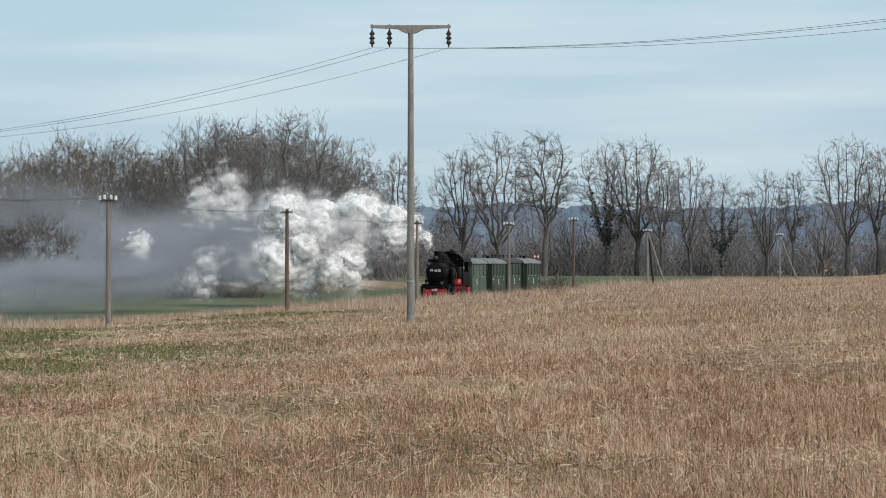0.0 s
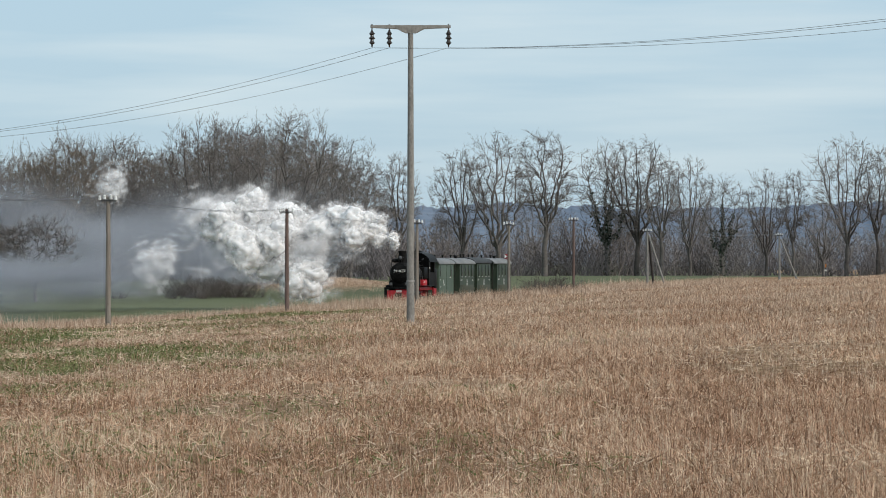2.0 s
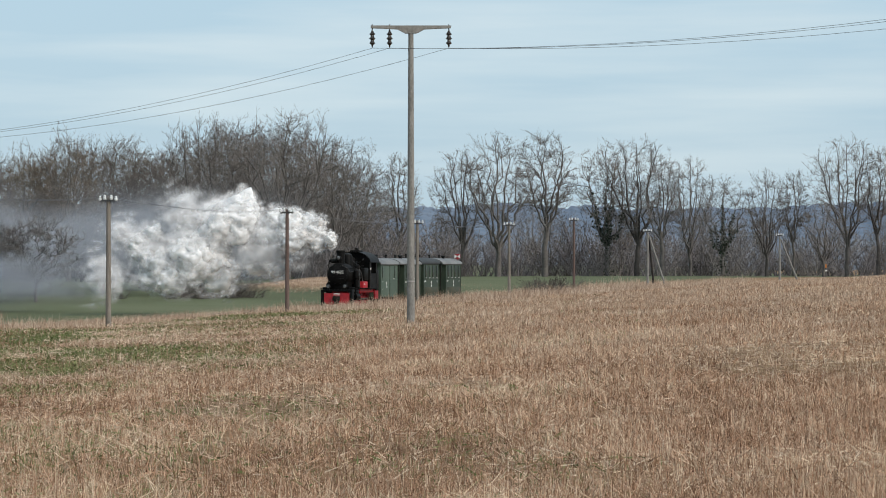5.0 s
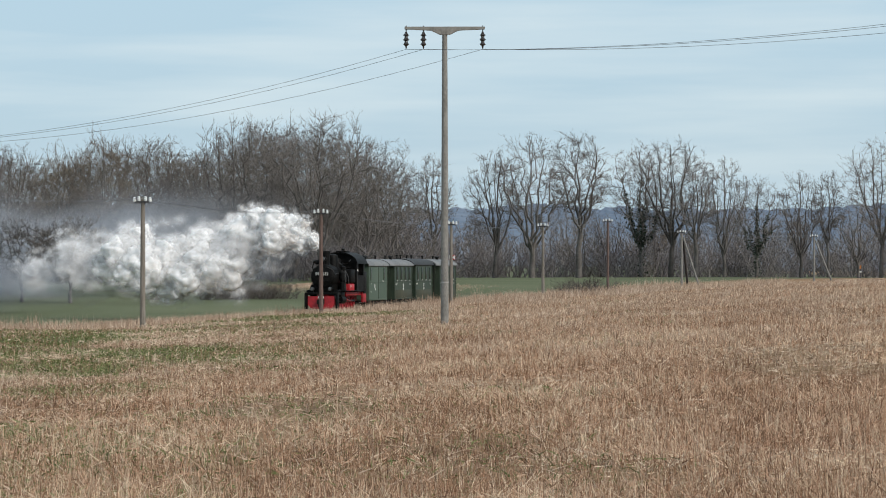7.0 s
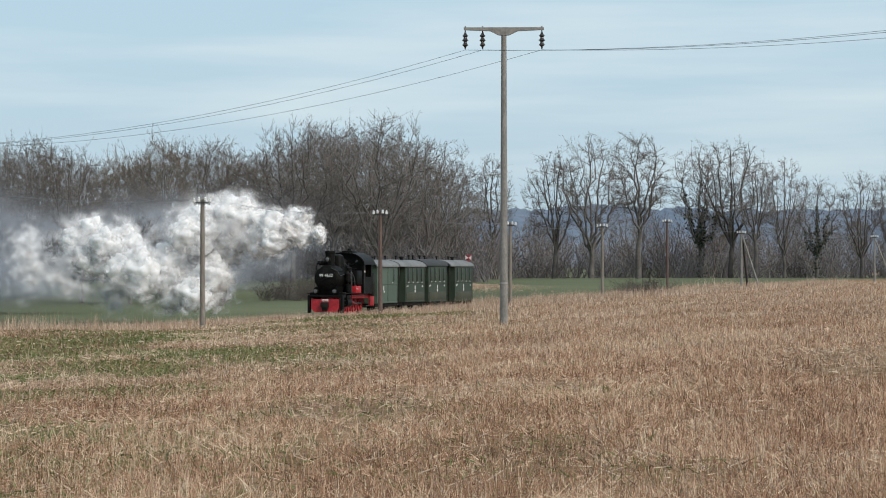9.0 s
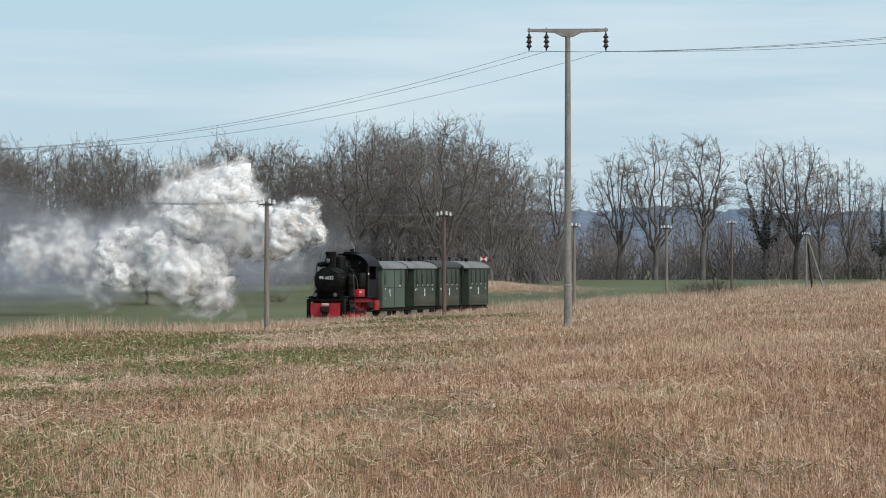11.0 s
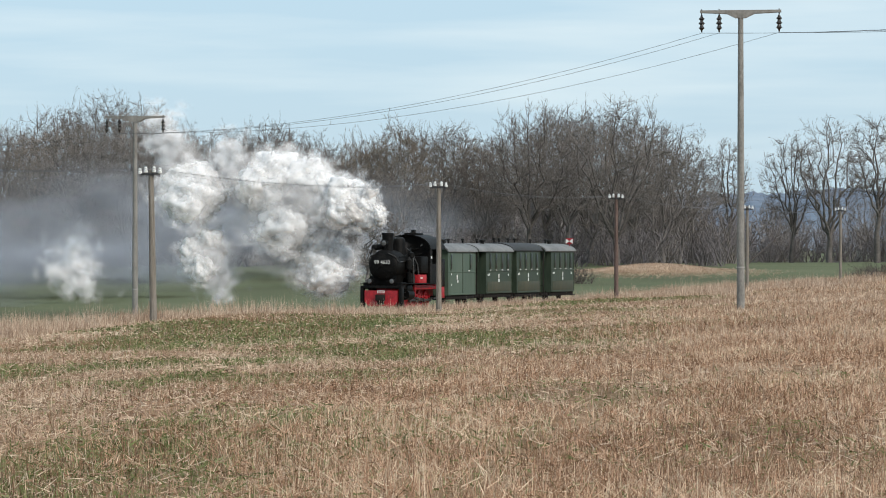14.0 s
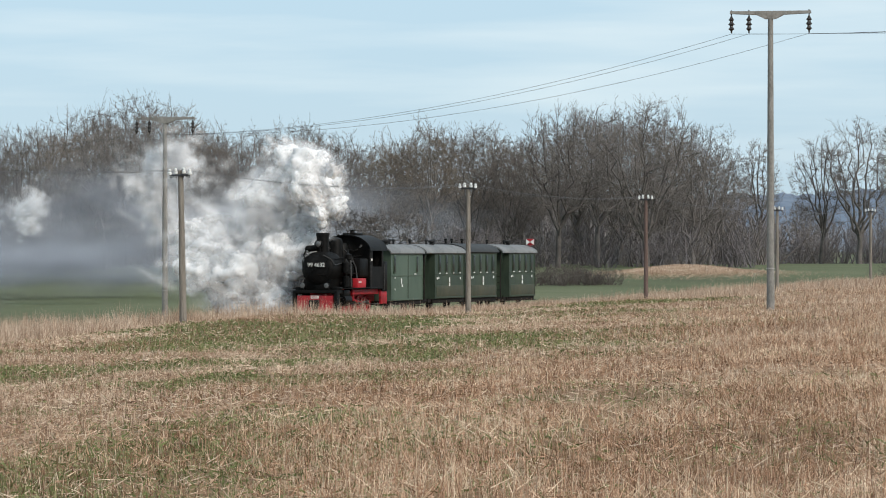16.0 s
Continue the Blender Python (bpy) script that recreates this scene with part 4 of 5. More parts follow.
def make_tree(seed, h, fork, leaders, wide, twigs, twig_mat, ivy=False, low=0.30, gnarl=1.0):
    """Trunk and crown meshes of a bare broadleaf tree h metres tall: limbs reach for places in a rounded, uneven crown."""
    R = np.random.RandomState(seed)
    trunk, crown, shoots, skin = [], [], [], []
    r = h * 0.0155
    off = Vector((seed * 1.7, seed * 2.3, 0))
    mid = np.array([0, 0, h * 0.60])
    half = np.array([h * wide, h * wide, h * 0.40])

    def crown_place(inner, outer, floor=-1.0):
        while True:
            d = R.normal(0, 1, 3)
            d /= np.linalg.norm(d)
            if d[2] < floor:
                continue
            lump = 0.90 + 0.26 * noise.noise(Vector(d) * 2.0 + off)
            k = (inner + (outer - inner) * R.rand()) * lump
            p = mid + d * half * np.array([k, k, k if d[2] > 0 else k * (0.6 - low) / 0.4])
            return p

    N, D, RAD = [], [], []

    def grow(p, d, q, r0, r1, pieces, into, lead=0.5, rough=0.05):
        """A curved branch that leaves along d and ends at q."""
        L = np.linalg.norm(q - p)
        c = p + d * L * lead
        last = p
        for i in range(1, pieces + 1):
            s = i / pieces
            x = (1 - s) ** 2 * p + 2 * s * (1 - s) * c + s * s * q
            if i < pieces:
                x = x + R.normal(0, rough * L * gnarl / pieces, 3)
            a, b = r0 + (r1 - r0) * (i - 1) / pieces, r0 + (r1 - r0) * s
            into.append((Vector(last), Vector(x), a, b))
            t = (x - last) / (np.linalg.norm(x - last) + 1e-9)
            N.append(x)
            D.append(t)
            RAD.append(b)
            last = x

    up = np.array([0, 0, 1.0])
    foot, top = np.array([0, 0, -0.4]), np.array([R.normal(0, h * 0.012), R.normal(0, h * 0.012), h * fork])
    grow(foot, up, top, r * 1.3, r * 0.85, 5, trunk)
    body = [(a, b, c) for a, b, c, _ in trunk]
    for k in range(leaders):
        turn = 2 * math.pi * (k + R.uniform(-0.3, 0.3)) / leaders
        rise = R.uniform(0.25, 0.95) if k else 1.0
        flat = math.sqrt(max(0.0, 1 - rise * rise))
        q = mid + half * np.array([math.cos(turn) * flat, math.sin(turn) * flat, rise]) * R.uniform(0.72, 0.9)
        p = top * np.array([1, 1, R.uniform(0.72, 1.0)])
        out = np.array([math.cos(turn) * flat * 0.7, math.sin(turn) * flat * 0.7, 1.0])
        grow(p, out / np.linalg.norm(out), q, r * R.uniform(0.5, 0.68), r * 0.10, 8, trunk, 0.45, 0.16)
    skin = [(a, b, c) for a, b, c, _ in trunk[5:] if c > r * 0.35]

    def nearest(q, first, count):
        P, T = np.array(N[first:count]), np.array(D[first:count])
        v = q - P
        L = np.linalg.norm(v, axis=1) + 1e-6
        along = (v * T).sum(1) / L
        cost = L * (1.6 - 0.75 * along + 1.8 * np.maximum(0, 0.1 - v[:, 2] / L))
        i = int(np.argmin(cost)) + first
        return i

    def fill(targets, first, r0, r1, pieces, into, lead, rough):
        count = len(N)
        for q in targets:
            i = nearest(q, first, count)
            ra = min(r0, max(RAD[i] * 0.75, r1))
            grow(N[i], D[i], q, ra, r1, pieces, into, lead, rough)

    fill([crown_place(0.45, 0.95, -0.75) for _ in range(34)], 3, r * 0.27, 0.03, 6, trunk, 0.3, 0.2)
    fill([crown_place(0.35, 1.0) for _ in range(twigs // 4)], 5, 0.05, 0.016, 4, crown, 0.35, 0.12)
    mark = len(N)
    fill([crown_place(0.55, 1.04) for _ in range(twigs)], 5, 0.02, 0.010, 3, crown, 0.35, 0.12)
    for i in range(mark, len(N)):
        x, d = N[i], D[i]
        for _ in range(3):
            v = d + R.normal(0, 0.27, 3) + up * 0.25
            v /= np.linalg.norm(v)
            y = x + v * h * 0.028 * R.uniform(0.5, 1.5)
            shoots.append((Vector(x), Vector(y), 0.0125, 0))
            for _ in range(2):
                w = v + R.normal(0, 0.36, 3) + up * 0.12
                z0 = x + (y - x) * R.uniform(0.2, 0.9)
                shoots.append((Vector(z0), Vector(z0 + w / np.linalg.norm(w) * h * 0.018 * R.uniform(0.5, 1.4)), 0.0095, 0))
    meshes = [("trunk", tubes("trunk", trunk, M_BARK, 6)), ("crown", tubes("crown", crown, twig_mat, 3, shoots))]
    if ivy:
        n = 1500
        pts = []
        spots = body + skin
        for _ in range(n):
            a, b, rr = spots[R.randint(len(spots))]
            c = np.array(a.lerp(b, R.rand())) + R.normal(0, rr * 1.1 + 0.05, 3)
            pts.append(c + R.normal(0, 0.16, (3, 3)))
        meshes.append(("ivy", polymesh("ivy", np.array(pts).reshape(-1, 3), np.arange(3 * n).reshape(-1, 3), M_IVY)))
    return meshes


def make_shrub(seed, h, stems, twig_mat, branches=6, dense=4, splay=28):
    rng = random.Random(seed)
    wood, shoots = [], []
    for _ in range(stems):
        p = Vector((rng.gauss(0, h * 0.14), rng.gauss(0, h * 0.14), -0.2))
        s = stem(rng, wood, p, sprout(rng, Vector((0, 0, 1)), splay), h * rng.uniform(0.6, 1.0), h * 0.009, 0.012, 5, 0.03, 0.1)
        for _ in range(branches):
            i = rng.randrange(1, 5)
            b = stem(rng, shoots, s[i][0], sprout(rng, s[i][2], 40), h * 0.28 * rng.uniform(0.5, 1.2), 0.024, 0.014, 3, 0.05, 0.12)
            for _ in range(dense):
                j = b[rng.randrange(0, 3)]
                stem(rng, shoots, j[0], sprout(rng, j[2], 40), h * 0.12 * rng.uniform(0.5, 1.2), 0.016, 0.009, 2, 0.05, 0.12)
    return [("", tubes("bush", wood, twig_mat, 4, shoots))]


def plant(name, meshes, bearing, dist, scale, turn, label, category, group, sink=0.15, squash=1.0):
    x, y = at(bearing, dist)
    z = float(ground_z(np.float64(x), np.float64(y))) - sink
    ob = tagged(new(name, meshes[0][1] if len(meshes) == 1 else None), label, category, group)
    ob.matrix_basis = pose(x, y, z, 0, 0, turn) @ Matrix.Diagonal((scale * squash, scale * squash, scale, 1))
    for n, me in meshes if len(meshes) > 1 else ():
        new(n, me).parent = ob
    return ob


TALL = [make_tree(11 + k, 20, (0.24, 0.20, 0.36, 0.28)[k], (8, 9, 6, 6)[k], (0.34, 0.30, 0.22, 0.30)[k], 560, M_TWIG, ivy=k == 3, low=(0.26, 0.24, 0.34, 0.28)[k]) for k in range(4)]
WOOD = [make_tree(31 + k, 18, (0.24, 0.28, 0.18, 0.26, 0.16)[k], (7, 7, 9, 7, 9)[k], (0.36, 0.30, 0.40, 0.33, 0.42)[k], 900, (M_TWIG, M_TWIG_WARM)[k % 2], low=(0.28, 0.30, 0.12, 0.26, 0.12)[k], gnarl=1.3) for k in range(5)]
OAK = make_tree(47, 18, 0.25, 6, 0.46, 480, M_TWIG, low=0.2, gnarl=2.2)
BUSH = [make_shrub(51 + k, 5.0, 22, (M_SCRUB, M_TWIG)[k % 2]) for k in range(3)]
rngT = random.Random(5)

# the row of tall trees on the far side of the meadow: bearing, height, form
ROW = [(-0.9, 16.4, 2, 0.8), (0.36, 17.3, 0, 0.75), (1.13, 19.3, 1, 0.95), (2.09, 18.8, 2, 1.0), (3.36, 18.4, 3, 0.85), (3.95, 18.6, 0, 0.95), (4.48, 15.4, 2, 0.9), (5.05, 15.9, 1, 0.7),
       (5.7, 13.2, 3, 0.9), (6.6, 14.0, 1, 0.8), (7.15, 14.1, 2, 0.75), (8.2, 18.7, 0, 0.85), (8.85, 17.0, 2, 0.8), (7.75, 10.2, 1, 1.0), (9.6, 16.5, 1, 0.9), (10.4, 15.5, 0, 0.9), (11.2, 17.0, 2, 0.9)]
for i, (b, h, k, wide) in enumerate(ROW):
    plant("tree", TALL[k], b, 378 + rngT.uniform(-8, 8), h / 18.6, rngT.uniform(0, 360),
          "bare deciduous tree with ivy on its trunk" if k == 3 else "tall bare deciduous tree at the meadow's edge", "tree", "row of tall trees", squash=wide * 1.1)
for i in range(18):
    b = -1.2 + 12.5 * (i + rngT.random()) / 18
    plant("tree", WOOD[i % 5], b, rngT.uniform(405, 470), rngT.uniform(0.4, 0.66), rngT.uniform(0, 360), "smaller bare tree in the thicket behind the tall row", "tree", "thicket trees", squash=0.8)

# the wood to the west: the outline of its tops, bearing and height
SKYLINE = [(-18, 14.5), (-15.9, 14.6), (-14.8, 15.6), (-13.6, 18.2), (-13.0, 17.6), (-12.1, 15.6), (-11.2, 14.6), (-10.4, 15.5), (-9.8, 15.4), (-9.3, 13.9), (-8.5, 14.2), (-7.4, 15.6), (-6.7, 16.0), (-6.0, 13.6), (-5.6, 14.0),
           (-4.8, 16.9), (-4.1, 16.6), (-3.2, 18.0), (-2.7, 17.0), (-2.0, 14.0), (-1.55, 12.8), (-1.3, 11.0)]
sky_b, sky_h = [a for a, _ in SKYLINE], [b for _, b in SKYLINE]
for i in range(54):
    b = -17.9 + 16.4 * (i + rngT.uniform(0.1, 0.9)) / 54
    row = i % 3
    d = (298, 318, 340)[row] + rngT.uniform(-7, 7)
    h = float(np.interp(b, sky_b, sky_h)) * d / 300 * (rngT.uniform(0.90, 1.02) if row < 2 else rngT.uniform(0.8, 0.95))
    k = rngT.randrange(5) if b < -5.3 else rngT.choice((2, 4, 2, 0))
    plant("tree", WOOD[k], b, d, h / 16.6, rngT.uniform(0, 360), "bare deciduous tree in the edge of a wood", "tree", "trees of the wood", squash=0.8 if b < -5.3 else 0.95)
plant("tree", OAK, -14.25, 278, 0.86, 40, "large bare oak with spreading limbs before the wood", "tree", "trees of the wood")
for i in range(64):
    b = -18 + 29.5 * (i + rngT.random()) / 64
    d = rngT.uniform(286, 310) if b < -1.2 else rngT.uniform(380, 410)
    plant("bush", BUSH[i % 3], b, d, rngT.uniform(0.7, 1.35), rngT.uniform(0, 360), "bare tangled undergrowth at the edge of trees", "bush", "undergrowth", squash=1.5)

for i in range(44):
    b = -18 + 17.2 * (i + rngT.random()) / 44
    plant("bush", BUSH[i % 3], b, rngT.uniform(322, 350), rngT.uniform(1.3, 2.0), rngT.uniform(0, 360), "tall bare thicket inside the wood", "bush", "undergrowth", squash=1.2)

for i in range(40):
    b = -1.4 + 13.0 * (i + rngT.random()) / 40
    plant("bush", BUSH[(0, 2, 1)[i % 3]], b, rngT.uniform(398, 440), rngT.uniform(1.2, 2.1), rngT.uniform(0, 360), "grey-mauve bare thicket behind the tall trees", "bush", "undergrowth", squash=1.2)

# single shrubs in the meadow
DARK = make_shrub(77, 5.0, 26, M_DARKBUSH, 7, 5, 34)
DARK_TREE = make_tree(83, 9, 0.22, 7, 0.50, 620, M_DARKBUSH, low=0.12, gnarl=1.8)
plant("small_tree", DARK_TREE, -8.3, 214, 0.80, 20, "small dark bare tree with drooping branches", "tree", "meadow shrubs", squash=1.1)
plant("small_tree", DARK_TREE, -9.25, 218, 0.78, 200, "small dark bare tree with drooping branches", "tree", "meadow shrubs", squash=1.1)
for b, d, s, q in ((-5.1, 226, 0.5, 1.2), (-4.5, 231, 0.42, 1.3), (-5.5, 222, 0.36, 1.2), (-6.6, 222, 0.22, 1.2), (2.2, 233, 0.52, 1.3), (2.55, 236, 0.45, 1.2), (1.9, 236, 0.38, 1.2), (-4.6, 226, 0.42, 1.2), (-4.9, 222, 0.36, 1.4), (-4.25, 226, 0.33, 1.3), (-5.35, 230, 0.46, 1.4), (-5.0, 224, 0.44, 1.5), (-4.75, 229, 0.46, 1.4), (-4.4, 224, 0.44, 1.5), (-4.1, 228, 0.40, 1.4), (-3.9, 225, 0.34, 1.4), (2.35, 230, 0.5, 1.3), (2.0, 229, 0.44, 1.3), (1.7, 233, 0.34, 1.3), (0.5, 203, 0.2, 1.6), (0.75, 206, 0.24, 1.6), (1.0, 204, 0.2, 1.6), (0.25, 207, 0.17, 1.6)):
    plant("bush", DARK, b, d, s, rngT.uniform(0, 360), "low bare brown bush in the meadow", "bush", "meadow shrubs", squash=q)


# ---- distance ----
def ridge(name, dist, base, tops, material, label, rough, lo=-40, hi=40):
    b = np.linspace(lo, hi, 900)
    h = np.interp(b, *tops)
    R = np.random.RandomState(3)
    h = h + rough * (np.interp(b, np.linspace(lo, hi, 300), R.rand(300)) - 0.5) + 0.6 * rough * (R.rand(900) - 0.5)
    rows = []
    for k, (dd, f) in enumerate(((0, 0.0), (25, 0.55), (60, 0.86), (110, 1.0), (400, 0.5))):
        d = dist + dd
        rows.append(np.stack([d * np.sin(np.radians(b)), d * np.cos(np.radians(b)), base + (h - base) * f + (0.25 * rough * (R.rand(900) - 0.5) if 0 < k < 4 else 0)], 1))
    i = np.arange(4)[:, None] * 900 + np.arange(899)[None]
    F = np.stack([i, i + 1, i + 901, i + 900], -1).reshape(-1, 4)
    tagged(new(name, polymesh(name, np.concatenate(rows), F, material)), label, "backdrop", kind="structure")


# distant ridge, with the blue of the haze painted on
ridge("backdrop", 1700, -2, ([-40, -3, -1, 1, 4, 7, 9, 14, 40], [38, 40, 42, 45.5, 42, 43, 46, 44, 40]), M_HILL, "wooded ridge behind the trees, blue haze painted in", 3.0)
# woodland strip whose hazy look is only its colour
ridge("backdrop_woods", 1000, 2, ([-40, -1, 2, 5, 8, 40], [13, 15, 13, 16, 14, 12]), M_HILL_FAR, "pale strip of far woodland, haze painted into its colour", 2.4)


# added sheet closing the gaps between trunks, coloured like their shade
ridge("backdrop_thicket", 368, 0, ([-30, -17, -12, -6, -2, -1.2], [14, 13.5, 13, 14.5, 12.5, 3.0]), M_THICKET, "backing sheet behind the wood's first trees, shade in its colour", 3.5, -32, -1.2)


def build_signal():
    x, y = at(7.79, 300)
    z = float(ground_z(np.float64(x), np.float64(y)))
    s = thing("railway_signal", pose(x, y, z, 0, 0, 0), "small railway marker post with orange and white boards", "railway sign")
    bm = bmesh.new()
    cyl(bm, (0, 0, -0.3), (0, 0, 1.5), 0.04, n=10)
    part("post", bm, M_IRON, s)
    bm = bmesh.new()
    box(bm, (0, -0.06, 1.35), (0.16, 0.03, 0.36), 0.02)
    part("board", bm, M_ORANGE, s, "orange board")
    bm = bmesh.new()
    box(bm, (0, -0.06, 0.85), (0.2, 0.03, 0.16), 0.02)
    part("board", bm, M_LETTER, s, "white board")


M_ORANGE = mat("orange enamel", [(0.5, 0.16, 0.03), (0.66, 0.26, 0.06)], 0.5, 5.0)
build_signal()


# ---- grasses ----
def fan(R, n, near, far, knee, lo=-17.6, hi=10.6):
    """Scattered places before the camera's stand, thinning with distance."""
    a, b = math.log(1 + (near / knee) ** 2), math.log(1 + (far / knee) ** 2)
    r = knee * np.sqrt(np.exp(a + (b - a) * R.rand(n)) - 1)
    t = np.radians(lo + (hi - lo) * R.rand(n))
    return r * np.sin(t), r * np.cos(t)


def tufted(R, x, y, clump, spread):
    """Gather places into loose tufts."""
    k = len(x) // clump
    i = R.randint(0, k, len(x))
    s = spread * (0.7 + np.hypot(x[i], y[i]) / 90)
    return x[i] + R.normal(0, 1, len(x)) * s, y[i] + R.normal(0, 1, len(x)) * s


def blades(name, R, x, y, h, lean, width, material, label):
    n = len(x)
    z = ground_z(x, y) - 0.02
    r = np.hypot(x, y)
    way, face = R.rand(n) * 2 * math.pi, R.rand(n) * 2 * math.pi
    w = (0.002 + 0.00011 * r) * width * (0.6 + 0.8 * R.rand(n))
    tilt = np.minimum(np.abs(R.normal(0, lean, n)), 1.5)
    d = np.stack([np.sin(tilt) * np.cos(way), np.sin(tilt) * np.sin(way), np.cos(tilt)], 1)
    b = np.cross(d, np.stack([np.cos(face), np.sin(face), 0.3 * R.normal(0, 1, n)], 1))
    b *= (w / (np.linalg.norm(b, axis=1) + 1e-6))[:, None]
    p = np.stack([x, y, z + np.where(tilt > 0.9, 0.1 * R.rand(n), 0)], 1)
    V = np.stack([p - b, p + b, p + d * h[:, None]], 1)
    me = polymesh(name, V.reshape(-1, 3), np.arange(3 * len(V)).reshape(-1, 3), material)
    tagged(new(name, me), label, "grass", kind="stuff")


def build_grass():
    R = np.random.RandomState(8)

    def east(x, y):
        return smooth(-9.5, -1.0, x - 0.03 * (y - 40) + 1.2 * np.sin(y * 0.3) + 0.8 * np.sin(y * 0.11 + x * 0.4))

    def rut(x, y):
        """A pair of worn wheel ruts that run away across the field."""
        v = x + 3.1 - 0.025 * y + 0.12 * np.sin(y * 0.5)
        return np.maximum(np.exp(-((v / 0.3) ** 2)), 0.7 * np.exp(-(((v + 1.5) / 0.25) ** 2))) * (1 - smooth(45, 75, y)) * (0.55 + 0.45 * vnoise(x, y, 1.7, 51))

    def patches(x, y):
        return 0.5 * vnoise(x, y * 0.55, 2.6, 1) + 0.3 * vnoise(x, y * 0.6, 0.9, 2) + 0.2 * vnoise(x, y, 7.0, 3)

    x, y = fan(R, 640000, 16, 290, 34)
    x, y = tufted(R, x, y, 14, 0.16)
    e, p = east(x, y), patches(x, y)
    keep = (R.rand(len(x)) < (0.16 + 0.84 * e) * (0.12 + 1.7 * smooth(0.33, 0.62, p))) & (beyond(x, y) < -2.5)
    keep &= (R.rand(len(x)) > 0.97 * rut(x, y)) & (R.rand(len(x)) > 0.75 * weeds(x, y))
    x, y, e, p = x[keep], y[keep], e[keep], p[keep]
    h = (0.09 + 0.15 * e * smooth(0.25, 0.75, p)) * (0.5 + 0.8 * R.rand(len(x)))
    blades("dry_grass", R, x, y, h, 0.8, 1.0, M_GRASS, "tall dry straw-coloured grass covering the field")

    x, y = fan(R, 560000, 16, 230, 40)
    x, y = tufted(R, x, y, 7, 0.3)
    keep = (beyond(x, y) < -2.5) & (R.rand(len(x)) < (0.32 + 0.68 * (1 - east(x, y))) * (1.25 - 1.3 * patches(x, y))) & (R.rand(len(x)) > 0.7 * weeds(x, y)) & (R.rand(len(x)) > 0.8 * rut(x, y))
    x, y = x[keep], y[keep]
    blades("flattened_straw", R, x, y, 0.1 + 0.15 * R.rand(len(x)), 1.3, 1.0, M_STRAW, "bleached straw lying flattened on the field")

    x, y = fan(R, 130000, 16, 230, 40)
    x, y = tufted(R, x, y, 30, 0.4)
    keep = (beyond(x, y) < -2.5) & (R.rand(len(x)) < 1.5 * smooth(0.35, 0.7, vnoise(x, y * 0.5, 3.4, 9))) & (R.rand(len(x)) > 0.95 * rut(x, y))
    x, y = x[keep], y[keep]
    blades("dead_stems", R, x, y, 0.1 + 0.16 * R.rand(len(x)), 0.6, 0.9, M_RUST, "russet dead stems among the dry grass")

    x, y = fan(R, 360000, 16, 200, 40, -17.6, 4)
    x, y = tufted(R, x, y, 12, 0.2)
    keep = R.rand(len(x)) < weeds(x, y) * 1.15
    x, y = x[keep], y[keep]
    blades("weeds", R, x, y, 0.06 + 0.09 * R.rand(len(x)), 0.95, 1.9, M_WEED, "patches of low green weeds in the field")

    n = 300000
    y = 66 + 215 * R.rand(n) ** 1.6
    x = track_x(y) + (0.8 + 4.4 * R.rand(n) ** 1.35)
    x, y = tufted(R, x, y, 9, 0.12)
    keep = R.rand(len(x)) < 0.4 + 1.1 * smooth(0.3, 0.7, 0.6 * vnoise(x, y * 0.6, 1.6, 31) + 0.4 * vnoise(x, y, 0.5, 32))
    x, y = x[keep], y[keep]
    far_side = R.rand(len(x)) < 0.3
    x = np.where(far_side, 2 * track_x(y) - x - 0.4, x)
    blades("verge_grass", R, x, y, (0.14 + 0.5 * R.rand(len(x)) ** 1.8) * (0.6 + 0.7 * vnoise(x, y, 1.3, 33)) * (1.5 - 0.75 * smooth(95, 130, y) + 0.8 * smooth(145, 180, y)), 0.42, 0.75, M_VERGE, "pale tall dry grass along the railway verge")

    x, y = fan(R, 130000, 55, 290, 150, -6, 10.6)
    x, y = tufted(R, x, y, 10, 0.2)
    keep = (beyond(x, y) < -3) & (R.rand(len(x)) < east(x, y) * (0.35 + 0.9 * smooth(0.35, 0.65, vnoise(x, y * 0.4, 4.5, 41))))
    x, y = x[keep], y[keep]
    blades("pale_grass", R, x, y, 0.14 + 0.2 * R.rand(len(x)), 0.45, 0.9, M_VERGE, "pale feathery dry grass on the higher field")

    n = 26000
    x, y = -11 + R.normal(0, 4.0, n), 262 + R.normal(0, 7, n)
    blades("mound_grass", R, x, y, 0.08 + 0.16 * R.rand(n), 0.8, 0.8, M_VERGE, "pale dry grass on a low mound in the meadow")


build_grass()

# ---- steam plume ----
CHIMNEY = 0.75  # metres from the number plate back to the chimney


def plate_y(t):
    """Where the front of the locomotive is along the track."""
    ts = (0, 2, 4, 6.5, 8, 9, 11.5, 13, 14, 15, 16)
    ys = (192.98, 184.55, 175.8, 163.9, 156.8, 151.85, 139.2, 131.3, 126.0, 120.6, 115.1)
    k = np.searchsorted(ts, t, side="right") - 1
    k = min(max(k, 0), len(ts) - 2)
    m = np.gradient(ys, ts)
    dt = ts[k + 1] - ts[k]
    s = (t - ts[k]) / dt
    return (2 * s**3 - 3 * s**2 + 1) * ys[k] + (s**3 - 2 * s**2 + s) * dt * m[k] + (-2 * s**3 + 3 * s**2) * ys[k + 1] + (s**3 - s**2) * dt * m[k + 1]


def track_pose(t, back):
    """The pose of a vehicle whose middle is so many metres behind the number plate."""
    y = plate_y(t)
    y += back / math.sqrt(1 + track_s(y + back / 2) ** 2)
    x = track_x(y)
    return Matrix.Translation((x, y, rail_z(y))) @ Matrix.Rotation(math.atan2(-1, -track_s(y)), 4, "Z")


